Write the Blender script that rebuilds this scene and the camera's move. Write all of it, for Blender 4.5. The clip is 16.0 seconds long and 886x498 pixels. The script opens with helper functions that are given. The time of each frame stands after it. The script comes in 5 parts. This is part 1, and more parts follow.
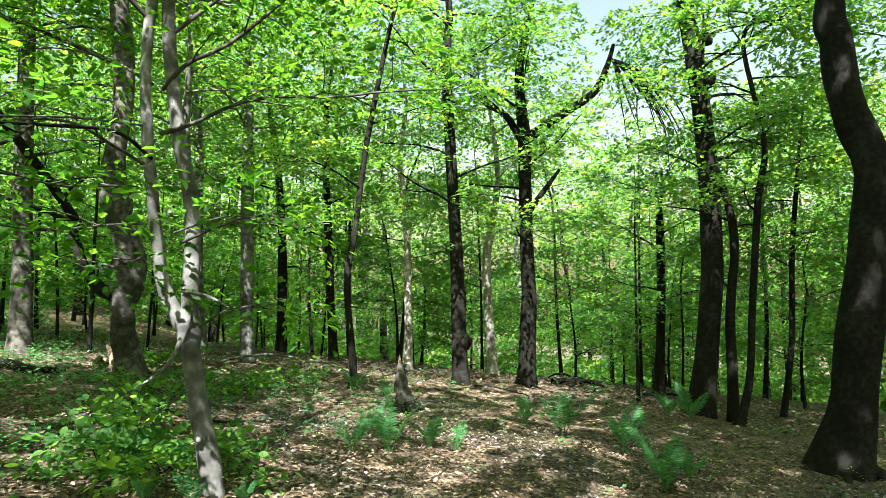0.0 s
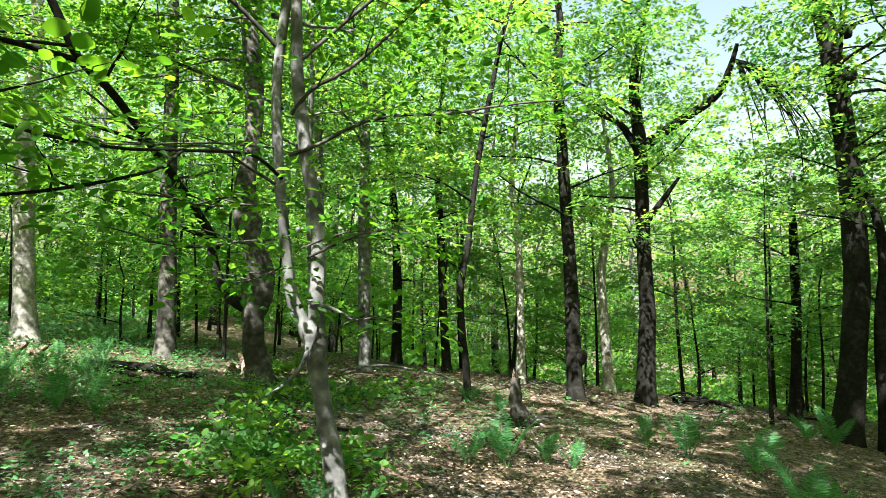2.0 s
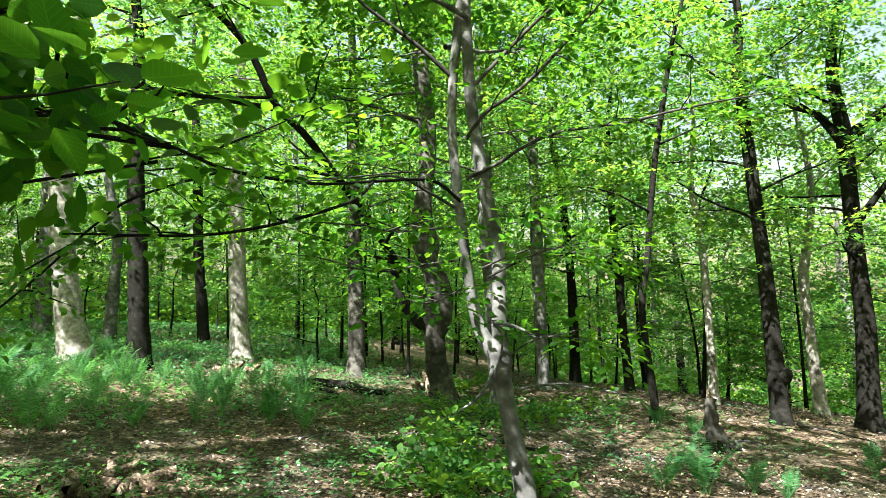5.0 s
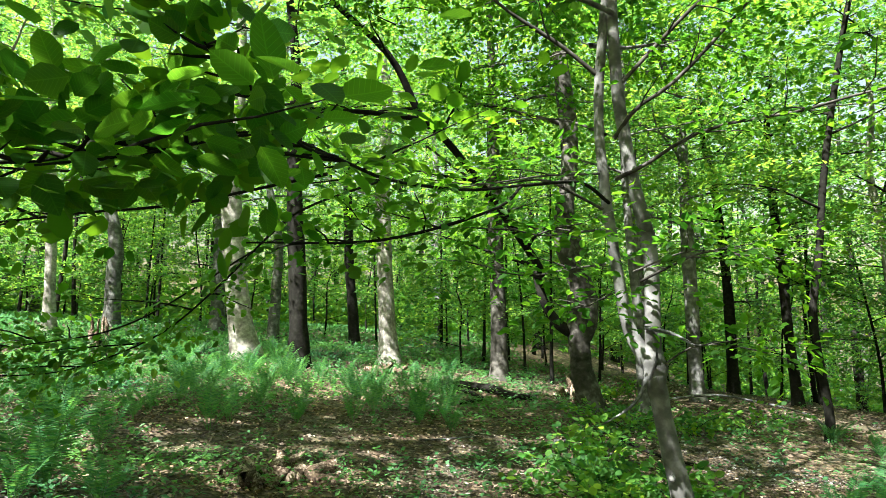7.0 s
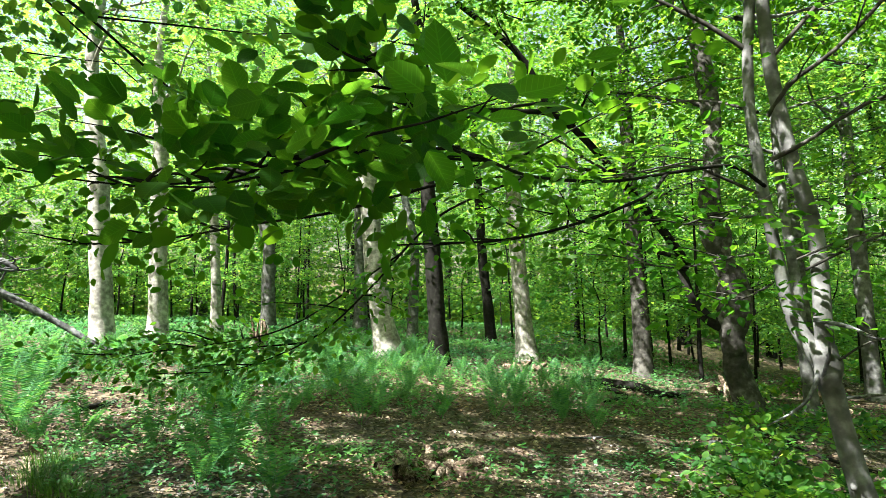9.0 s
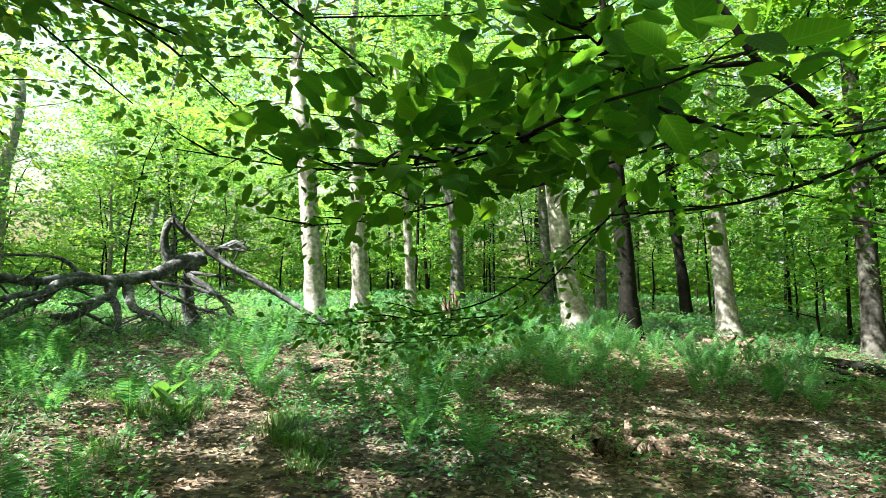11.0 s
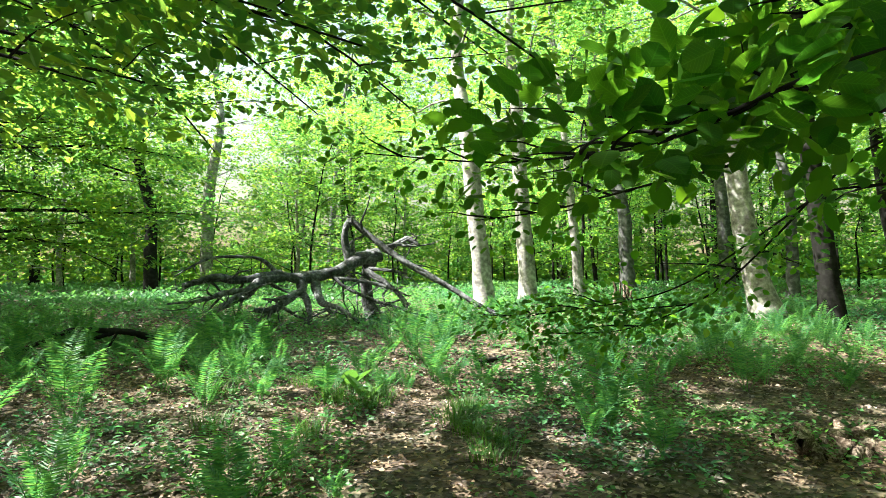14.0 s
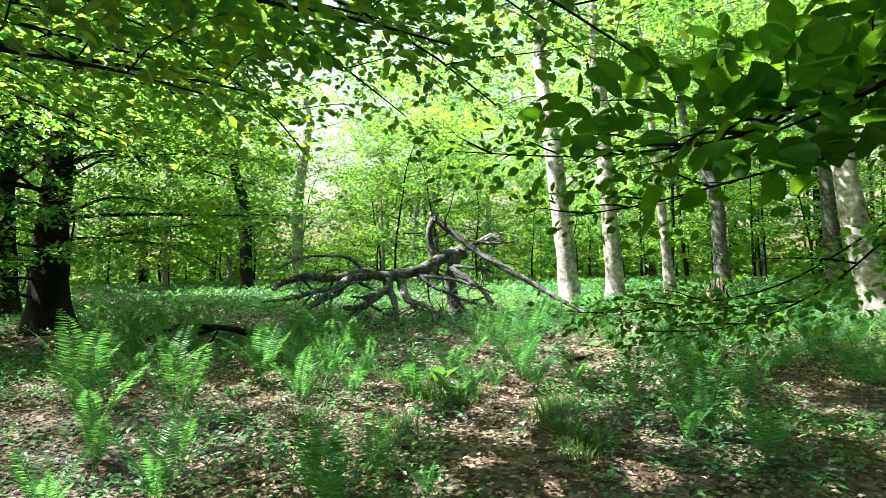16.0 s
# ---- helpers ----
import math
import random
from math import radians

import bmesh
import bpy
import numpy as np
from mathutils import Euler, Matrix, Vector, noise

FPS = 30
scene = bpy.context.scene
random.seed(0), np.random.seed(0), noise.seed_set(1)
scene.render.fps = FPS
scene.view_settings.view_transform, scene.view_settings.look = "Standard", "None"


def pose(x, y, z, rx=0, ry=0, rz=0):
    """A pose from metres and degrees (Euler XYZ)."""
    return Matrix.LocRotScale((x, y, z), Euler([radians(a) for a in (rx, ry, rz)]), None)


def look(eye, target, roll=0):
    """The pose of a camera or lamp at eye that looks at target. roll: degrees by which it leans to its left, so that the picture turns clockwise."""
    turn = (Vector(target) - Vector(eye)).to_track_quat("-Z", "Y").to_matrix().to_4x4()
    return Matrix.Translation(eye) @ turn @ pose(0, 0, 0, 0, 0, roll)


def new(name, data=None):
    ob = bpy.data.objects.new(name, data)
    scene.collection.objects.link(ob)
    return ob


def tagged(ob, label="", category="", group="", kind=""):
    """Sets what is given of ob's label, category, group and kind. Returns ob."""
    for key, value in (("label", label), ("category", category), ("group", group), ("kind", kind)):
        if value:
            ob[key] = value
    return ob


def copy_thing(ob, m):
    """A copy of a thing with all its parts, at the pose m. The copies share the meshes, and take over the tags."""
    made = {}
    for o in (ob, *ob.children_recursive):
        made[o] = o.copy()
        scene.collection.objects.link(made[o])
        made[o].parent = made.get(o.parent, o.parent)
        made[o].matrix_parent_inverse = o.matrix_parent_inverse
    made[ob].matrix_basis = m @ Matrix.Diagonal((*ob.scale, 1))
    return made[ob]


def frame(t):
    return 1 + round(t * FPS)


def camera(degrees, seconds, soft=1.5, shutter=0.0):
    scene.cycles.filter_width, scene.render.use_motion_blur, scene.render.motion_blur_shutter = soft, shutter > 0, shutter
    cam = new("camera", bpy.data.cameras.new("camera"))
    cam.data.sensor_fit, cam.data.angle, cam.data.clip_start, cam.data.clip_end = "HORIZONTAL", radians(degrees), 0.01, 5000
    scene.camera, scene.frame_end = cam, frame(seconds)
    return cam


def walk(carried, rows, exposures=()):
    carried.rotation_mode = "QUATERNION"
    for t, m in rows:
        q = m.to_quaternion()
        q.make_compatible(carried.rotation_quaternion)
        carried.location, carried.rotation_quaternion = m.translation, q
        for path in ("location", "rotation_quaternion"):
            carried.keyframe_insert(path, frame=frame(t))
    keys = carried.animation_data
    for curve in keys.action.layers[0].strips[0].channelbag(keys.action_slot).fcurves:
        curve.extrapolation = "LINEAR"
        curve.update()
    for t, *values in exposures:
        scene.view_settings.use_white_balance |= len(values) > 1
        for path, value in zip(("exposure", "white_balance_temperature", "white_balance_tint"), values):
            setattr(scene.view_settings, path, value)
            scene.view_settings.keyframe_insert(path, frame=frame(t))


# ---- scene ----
cam = camera(70.0, 16.0, soft=0.45)

# the camera turns on the spot, held at arm's length: seconds, yaw, pitch, roll
EYE, ARM = 1.6, 0.3
EXPO = 2.6


def held(yaw, pitch, roll):
    a = radians(yaw)
    return pose(-ARM * math.sin(a), ARM * math.cos(a) - ARM, EYE, 90 + pitch, roll, yaw)


walk(cam, [
    (0.0, held(0.00, 5.11, 0.23)),
    (0.5, held(2.57, 5.29, -0.14)),
    (1.0, held(5.12, 5.54, -0.41)),
    (1.5, held(7.88, 5.86, -0.39)),
    (2.0, held(9.90, 6.29, -0.31)),
    (2.5, held(12.03, 6.79, -0.34)),
    (3.0, held(13.63, 7.51, -0.17)),
    (3.5, held(15.30, 8.04, 0.22)),
    (4.0, held(17.92, 8.03, 0.50)),
    (4.5, held(21.62, 7.95, 0.62)),
    (7.0, held(37.81, 8.29, -0.58)),
    (7.5, held(40.41, 8.58, -0.37)),
    (8.0, held(43.30, 8.51, -0.01)),
    (10.5, held(61.74, 6.30, -0.32)),
    (11.0, held(66.23, 5.53, -0.23)),
    (11.5, held(69.90, 5.00, -0.17)),
    (12.0, held(72.16, 4.82, 0.02)),
    (12.5, held(74.25, 4.67, 0.18)),
    (13.0, held(76.59, 4.54, 0.23)),
    (13.5, held(78.89, 4.60, 0.32)),
    (14.0, held(80.99, 4.77, 0.60)),
    (14.5, held(82.54, 4.76, 0.73)),
    (15.0, held(83.78, 4.71, 0.53)),
    (15.5, held(86.07, 4.57, 0.30)),
    (16.0, held(88.43, 4.62, 0.71)),
], [(0.0, EXPO), (16.0, EXPO)])

# ---- world and sun ----
SUN_AZ, SUN_EL = 174.0, 53.0          # azimuth counted to the left from the first look
world = bpy.data.worlds.new("sky")
scene.world = world
world.use_nodes = True
wn = world.node_tree.nodes
sky = wn.new("ShaderNodeTexSky")
sky.sky_type, sky.sun_disc = "NISHITA", False
sky.dust_density, sky.air_density, sky.ozone_density = 5.0, 2.2, 0.6
sky.sun_elevation, sky.sun_rotation = radians(SUN_EL), radians(-SUN_AZ)
wn["Background"].inputs["Strength"].default_value = 0.05
world.node_tree.links.new(sky.outputs[0], wn["Background"].inputs["Color"])
sun = new("sun", bpy.data.lights.new("sun", "SUN"))
sun.data.energy, sun.data.angle, sun.data.color = 5.0, radians(0.55), (1.0, 0.955, 0.885)
sun_way = Vector((-math.sin(radians(SUN_AZ)) * math.cos(radians(SUN_EL)), math.cos(radians(SUN_AZ)) * math.cos(radians(SUN_EL)), math.sin(radians(SUN_EL))))
sun.matrix_world = look(sun_way * 60, (0, 0, 0))


# ---- materials ----
def mat_base(name):
    m = bpy.data.materials.new(name)
    m.use_nodes = True
    return m, m.node_tree.nodes, m.node_tree.links, m.node_tree.nodes["Principled BSDF"]


def ramp(nodes, links, source, stops):
    r = nodes.new("ShaderNodeValToRGB")
    while len(r.color_ramp.elements) < len(stops):
        r.color_ramp.elements.new(0.5)
    for e, (p, c) in zip(r.color_ramp.elements, stops):
        e.position, e.color = p, (*c, 1)
    links.new(source, r.inputs[0])
    return r


def noise_tex(nodes, links, scale, detail=4, stretch=(1, 1, 1)):
    co = nodes.new("ShaderNodeTexCoord")
    mp = nodes.new("ShaderNodeMapping")
    mp.inputs["Scale"].default_value = stretch
    n = nodes.new("ShaderNodeTexNoise")
    n.inputs["Scale"].default_value, n.inputs["Detail"].default_value = scale, detail
    links.new(co.outputs["Object"], mp.inputs[0])
    links.new(mp.outputs[0], n.inputs["Vector"])
    return n


def leaf_material(name, stops, through_stops, share=0.55, rough=0.38, gloss=0.45, single=False):
    """A thin leaf: its face, and the light that comes through it; each leaf has its own shade."""
    m, nodes, links, bsdf = mat_base(name)
    chance = nodes.new("ShaderNodeObjectInfo").outputs["Random"] if single else nodes.new("ShaderNodeNewGeometry").outputs["Random Per Island"]
    face = ramp(nodes, links, chance, stops)
    glow = ramp(nodes, links, chance, through_stops)
    wash = noise_tex(nodes, links, 0.55, 3)
    tone = ramp(nodes, links, wash.outputs["Fac"], [(0.32, (0.62, 0.8, 1.15)), (0.5, (1.0, 1.0, 1.0)), (0.68, (1.22, 1.06, 0.8))])
    vein = None
    if single:
        co = nodes.new("ShaderNodeTexCoord")
        sep = nodes.new("ShaderNodeSeparateXYZ")
        links.new(co.outputs["Object"], sep.inputs[0])

        def calc(kind, a, b):
            n = nodes.new("ShaderNodeMath")
            n.operation = kind
            for i, v in enumerate((a, b)):
                if isinstance(v, (int, float)):
                    n.inputs[i].default_value = v
                else:
                    links.new(v, n.inputs[i])
            return n.outputs[0]
        across = calc("ABSOLUTE", sep.outputs["X"], 0)
        run = calc("FRACT", calc("MULTIPLY", calc("SUBTRACT", sep.outputs["Y"], calc("MULTIPLY", across, 0.75)), 9.0), 0)
        line = calc("MAXIMUM", calc("LESS_THAN", run, 0.13), calc("LESS_THAN", across, 0.014))
        vein = calc("MULTIPLY_ADD", line, 0.3)
        vein.node.inputs[2].default_value = 0.94
    mixed = []
    for source in (face, glow):
        mul = nodes.new("ShaderNodeMix")
        mul.data_type, mul.blend_type = "RGBA", "MULTIPLY"
        mul.inputs["Factor"].default_value = 1.0
        links.new(source.outputs[0], mul.inputs[6])
        links.new(tone.outputs[0], mul.inputs[7])
        out = mul.outputs[2]
        if vein:
            scale = nodes.new("ShaderNodeVectorMath")
            scale.operation = "SCALE"
            links.new(out, scale.inputs[0])
            links.new(vein, scale.inputs["Scale"])
            out = scale.outputs[0]
        mixed.append(out)
    bsdf.inputs["Roughness"].default_value = rough
    bsdf.inputs["Specular IOR Level"].default_value = gloss
    links.new(mixed[0], bsdf.inputs["Base Color"])
    tr = nodes.new("ShaderNodeBsdfTranslucent")
    links.new(mixed[1], tr.inputs["Color"])
    mix = nodes.new("ShaderNodeMixShader")
    mix.inputs[0].default_value = share
    links.new(bsdf.outputs[0], mix.inputs[1])
    links.new(tr.outputs[0], mix.inputs[2])
    links.new(mix.outputs[0], nodes["Material Output"].inputs["Surface"])
    return m


def bark_material(name, dark, mid, light, scale=1.0, bump=0.5, gloss=0.15):
    m, nodes, links, bsdf = mat_base(name)
    big = noise_tex(nodes, links, 2.2 * scale, 5, (1, 1, 0.5))
    band = noise_tex(nodes, links, 9 * scale, 7, (1.0, 1.0, 1.1))
    add = nodes.new("ShaderNodeMath")
    add.operation = "MULTIPLY_ADD"
    add.inputs[1].default_value, = (0.55,)
    links.new(band.outputs["Fac"], add.inputs[0])
    half = nodes.new("ShaderNodeMath")
    half.operation = "MULTIPLY"
    half.inputs[1].default_value = 0.5
    links.new(big.outputs["Fac"], half.inputs[0])
    links.new(half.outputs[0], add.inputs[2])
    col = ramp(nodes, links, add.outputs[0], [(0.38, dark), (0.52, mid), (0.64, light)])
    moss = noise_tex(nodes, links, 3.1 * scale, 5)
    green = ramp(nodes, links, moss.outputs["Fac"], [(0.55, (0, 0, 0)), (0.72, (0.5, 0.5, 0.5))])
    mix = nodes.new("ShaderNodeMix")
    mix.data_type = "RGBA"
    links.new(green.outputs[0], mix.inputs["Factor"])
    links.new(col.outputs[0], mix.inputs[6])
    mix.inputs[7].default_value = (mid[0] * 0.8, mid[1] * 1.0, mid[2] * 0.6, 1)
    links.new(mix.outputs[2], bsdf.inputs["Base Color"])
    bsdf.inputs["Roughness"].default_value = 0.85
    bsdf.inputs["Specular IOR Level"].default_value = gloss
    b = nodes.new("ShaderNodeBump")
    b.inputs["Strength"].default_value, b.inputs["Distance"].default_value = bump, 0.02
    links.new(add.outputs[0], b.inputs["Height"])
    links.new(b.outputs[0], bsdf.inputs["Normal"])
    return m


GREENS = [(0.0, (0.034, 0.105, 0.026)), (0.5, (0.052, 0.14, 0.03)), (1.0, (0.08, 0.18, 0.032))]
GLOWS = [(0.0, (0.1, 0.33, 0.06)), (0.5, (0.21, 0.45, 0.062)), (1.0, (0.4, 0.61, 0.062))]
M_leaf = leaf_material("beech_leaf", GREENS, GLOWS, 0.55, 0.5, 0.22)
# darker copy of the beech leaf: shade put into the leaf colour
SHADED_FACE = [(0.0, (0.02, 0.08, 0.008)), (1.0, (0.038, 0.115, 0.012))]
SHADED_GLOW = [(0.0, (0.075, 0.25, 0.014)), (1.0, (0.2, 0.43, 0.02))]
M_leaf_shaded = leaf_material("beech_leaf_shaded", SHADED_FACE, SHADED_GLOW, 0.6, 0.5, 0.12)
M_leaf_single = leaf_material("beech_leaf_single", SHADED_FACE, SHADED_GLOW, 0.6, 0.5, 0.12, True)
M_fern = leaf_material("fern_green", [(0.0, (0.03, 0.12, 0.045)), (1.0, (0.075, 0.21, 0.06))], [(0.0, (0.08, 0.33, 0.07)), (1.0, (0.26, 0.52, 0.075))], 0.45, 0.5)
M_herb = leaf_material("herb_green", [(0.0, (0.034, 0.12, 0.04)), (1.0, (0.07, 0.2, 0.065))], [(0.0, (0.085, 0.3, 0.075)), (1.0, (0.19, 0.45, 0.09))], 0.4, 0.5)
M_grass = leaf_material("grass_green", [(0.0, (0.022, 0.07, 0.014)), (1.0, (0.06, 0.14, 0.03))], [(0.0, (0.06, 0.2, 0.02)), (1.0, (0.17, 0.34, 0.04))], 0.4, 0.5)
M_litter = leaf_material("dry_leaf", [(0.0, (0.017, 0.012, 0.0075)), (0.42, (0.07, 0.051, 0.035)), (0.78, (0.18, 0.14, 0.102)), (1.0, (0.46, 0.38, 0.3))], [(0.0, (0.1, 0.06, 0.03)), (1.0, (0.28, 0.2, 0.12))], 0.15, 0.6)
M_bark = bark_material("beech_bark", (0.034, 0.036, 0.036), (0.088, 0.091, 0.09), (0.2, 0.206, 0.207), 1.0, 0.5)
# near-black tone holds the canopy's shade; the beech bark itself is grey
M_bark_dark_shade = bark_material("dark_bark", (0.008, 0.0082, 0.0072), (0.0125, 0.0126, 0.0112), (0.023, 0.0232, 0.021), 1.6, 0.55, 0.05)
# between the lit and the shaded bark: part of the shade is in its colour
M_bark_grey_shade = bark_material("grey_half_shaded_bark", (0.018, 0.018, 0.016), (0.045, 0.044, 0.04), (0.115, 0.113, 0.105), 1.2, 0.5, 0.06)
# pale bark, with the sunlight on the clearing's trunks put into its colour
M_bark_pale_lit = bark_material("pale_sunlit_bark", (0.1, 0.096, 0.087), (0.25, 0.243, 0.225), (0.46, 0.452, 0.425), 1.3, 0.45)
M_dead = bark_material("dead_wood", (0.02, 0.021, 0.0225), (0.062, 0.066, 0.071), (0.19, 0.2, 0.21), 2.0, 0.9, 0.35)
M_rotten = bark_material("rotten_wood", (0.022, 0.015, 0.011), (0.09, 0.065, 0.046), (0.34, 0.28, 0.22), 5.0, 1.0)


def soil_material():
    """Forest soil under a carpet of dry beech leaves."""
    m, nodes, links, bsdf = mat_base("leaf_strewn_soil")
    co = nodes.new("ShaderNodeTexCoord")
    v = nodes.new("ShaderNodeTexVoronoi")
    v.inputs["Scale"].default_value = 17
    links.new(co.outputs["Object"], v.inputs["Vector"])
    sep = nodes.new("ShaderNodeSeparateColor")
    links.new(v.outputs["Color"], sep.inputs[0])
    col = ramp(nodes, links, sep.outputs[0], [(0.0, (0.016, 0.01, 0.006)), (0.5, (0.062, 0.042, 0.026)), (1.0, (0.19, 0.138, 0.092))])
    big = noise_tex(nodes, links, 0.7, 6)
    green = ramp(nodes, links, big.outputs["Fac"], [(0.48, (0, 0, 0)), (0.68, (0.55, 0.55, 0.55))])
    mix = nodes.new("ShaderNodeMix")
    mix.data_type = "RGBA"
    links.new(green.outputs[0], mix.inputs["Factor"])
    links.new(col.outputs[0], mix.inputs[6])
    mix.inputs[7].default_value = (0.035, 0.055, 0.018, 1)
    links.new(mix.outputs[2], bsdf.inputs["Base Color"])
    bsdf.inputs["Roughness"].default_value = 0.9
    b = nodes.new("ShaderNodeBump")
    b.inputs["Strength"].default_value, b.inputs["Distance"].default_value = 0.9, 0.03
    links.new(v.outputs["Distance"], b.inputs["Height"])
    links.new(b.outputs[0], bsdf.inputs["Normal"])
    return m


M_soil = soil_material()


# ---- building helpers ----
def mesh_from(name, verts, faces, material, smooth=True):
    """A mesh from arrays: faces is one array of quads or triangles."""
    me = bpy.data.meshes.new(name)
    verts, faces = np.asarray(verts, np.float32), np.asarray(faces, np.int32)
    k = faces.shape[1]
    me.vertices.add(len(verts))
    me.vertices.foreach_set("co", verts.ravel())
    me.loops.add(faces.size)
    me.loops.foreach_set("vertex_index", faces.ravel())
    me.polygons.add(len(faces))
    me.polygons.foreach_set("loop_start", np.arange(0, faces.size, k, dtype=np.int32))
    me.polygons.foreach_set("loop_total", np.full(len(faces), k, np.int32))
    me.polygons.foreach_set("use_smooth", np.full(len(faces), smooth, bool))
    me.update(calc_edges=True)
    me.materials.append(material)
    return me


def part(name, mesh, parent=None, label=""):
    ob = new(name, mesh)
    if parent:
        ob.parent = parent
    return tagged(ob, label)


def empty_at(name, x, y, z, label, category, group=""):
    ob = new(name)
    ob.location = (x, y, z)
    ob.empty_display_size = 0.2
    return tagged(ob, label, category, group)


def hill(x, y):
    """The height of the ground: a slope up to the left, a crest far up it, a fall to the far side."""
    x, y = np.asarray(x, float), np.asarray(y, float)
    u = -x
    s = lambda v, a, b: (lambda t: t * t * (3 - 2 * t))(np.clip((v - a) / (b - a), 0, 1))
    z = 0.1 * np.clip(u, -60, 1e3)
    z = z - 0.1 * np.maximum(0, u - 18) * s(u, 18, 30)
    z = z - 0.16 * np.clip(y - 15, 0, 60) * s(y, 15, 24) * (1 - s(u, 2, 16))
    z = z - 0.07 * np.maximum(0, u - 33)
    near = 0.035 * np.sin(1.1 * x + 0.4) * np.cos(0.9 * y - 0.7) + 0.02 * np.sin(2.7 * x - 1.9 * y) + 0.012 * np.cos(4.3 * x + 3.1 * y)
    return z + near


def curve_through(pts, n):
    """A smooth line of n points through the given ones (any number of columns)."""
    p = np.asarray(pts, float)
    if len(p) == 2:
        return p[0] + (p[1] - p[0]) * np.linspace(0, 1, n)[:, None]
    q = np.vstack([2 * p[0] - p[1], p, 2 * p[-1] - p[-2]])
    seg = len(p) - 1
    out = []
    for u in np.linspace(0, seg, n):
        i = min(int(u), seg - 1)
        t = u - i
        a, b, c, d = q[i], q[i + 1], q[i + 2], q[i + 3]
        out.append(0.5 * (2 * b + (c - a) * t + (2 * a - 5 * b + 4 * c - d) * t * t + (3 * b - a - 3 * c + d) * t ** 3))
    out = np.array(out)
    if out.shape[1] > 3:
        out[:, 3] = np.clip(out[:, 3], p[:, 3].min(), p[:, 3].max())
    return out


def tube(line, sides, rng=None, lumps=0.0):
    """Verts and quads of a round, slightly lumpy branch along a line of x, y, z, radius."""
    line = np.asarray(line, float)
    k = len(line)
    d = np.gradient(line[:, :3], axis=0)
    d /= np.linalg.norm(d, axis=1, keepdims=True) + 1e-9
    ref = np.where(np.abs(d[:, 2:3]) > 0.8, [[1.0, 0, 0]], [[0, 0, 1.0]])
    a = np.cross(d, ref)
    if k > 1:
        for i in range(1, k):
            v = a[i - 1] - d[i] * (a[i - 1] @ d[i])
            a[i] = v
    a /= np.linalg.norm(a, axis=1, keepdims=True) + 1e-9
    b = np.cross(d, a)
    th = np.linspace(0, 2 * np.pi, sides, endpoint=False)
    r = line[:, 3][:, None] * np.ones(sides)[None]
    if lumps and rng is not None:
        w = np.arange(k)[:, None] / max(k - 1, 1) * 6.28
        for j in range(5):
            f, g, p, q = rng.integers(1, 4), rng.uniform(0.5, 4.5), rng.uniform(0, 6.28), rng.uniform(0, 6.28)
            r = r * (1 + lumps * np.sin(f * th[None] + p + 1.3 * np.sin(g * w)) * np.sin(g * w + q))
    v = line[:, None, :3] + r[..., None] * (np.cos(th)[None, :, None] * a[:, None] + np.sin(th)[None, :, None] * b[:, None])
    i, j = np.meshgrid(np.arange(k - 1), np.arange(sides), indexing="ij")
    f = np.stack([i * sides + j, i * sides + (j + 1) % sides, (i + 1) * sides + (j + 1) % sides, (i + 1) * sides + j], -1).reshape(-1, 4)
    verts = v.reshape(-1, 3)
    n = len(verts)
    caps = []
    for row, flip in ((0, True), (k - 1, False)):      # closed ends
        verts = np.vstack([verts, line[row, :3] + d[row] * line[row, 3] * (-0.3 if flip else 0.3)])
        for m in range(sides):
            c0, c1 = row * sides + m, row * sides + (m + 1) % sides
            caps.append([c1, c0, n, n] if flip else [c0, c1, n, n])
        n += 1
    return verts, f, np.array(caps)


def tubes(name, lines, sides, material, rng=None, lumps=0.0):
    """One mesh of one or more branches."""
    vs, fs, n = [], [], 0
    for line in lines:
        v, f, c = tube(line, sides, rng, lumps)
        vs.append(v)
        fs.append(f + n)
        n += len(v)
    return mesh_from(name, np.vstack(vs), np.vstack(fs), material)


def unit(v):
    return v / (np.linalg.norm(v, axis=-1, keepdims=True) + 1e-9)


def leaf_blades(p, axis, normal, size, width=0.62, fold=0.12):
    """Kite-shaped leaves, one folded quad each."""
    side = unit(np.cross(normal, axis))
    up = unit(np.cross(axis, side))
    s = size[:, None]
    mid = p + axis * s * 0.45
    v = np.stack([p, mid + side * s * width / 2 + up * s * fold, p + axis * s, mid - side * s * width / 2 + up * s * fold], 1)
    f = np.arange(len(p) * 4).reshape(-1, 4)
    return v.reshape(-1, 3), f


def leaf_shards(p, axis, normal, size, width=0.7):
    """Leaves for far crowns, one triangle each."""
    side = unit(np.cross(normal, axis))
    s = size[:, None]
    v = np.stack([p - side * s * width / 2, p + side * s * width / 2 + axis * s * 0.15, p + axis * s], 1)
    return v.reshape(-1, 3), np.arange(len(p) * 3).reshape(-1, 3)


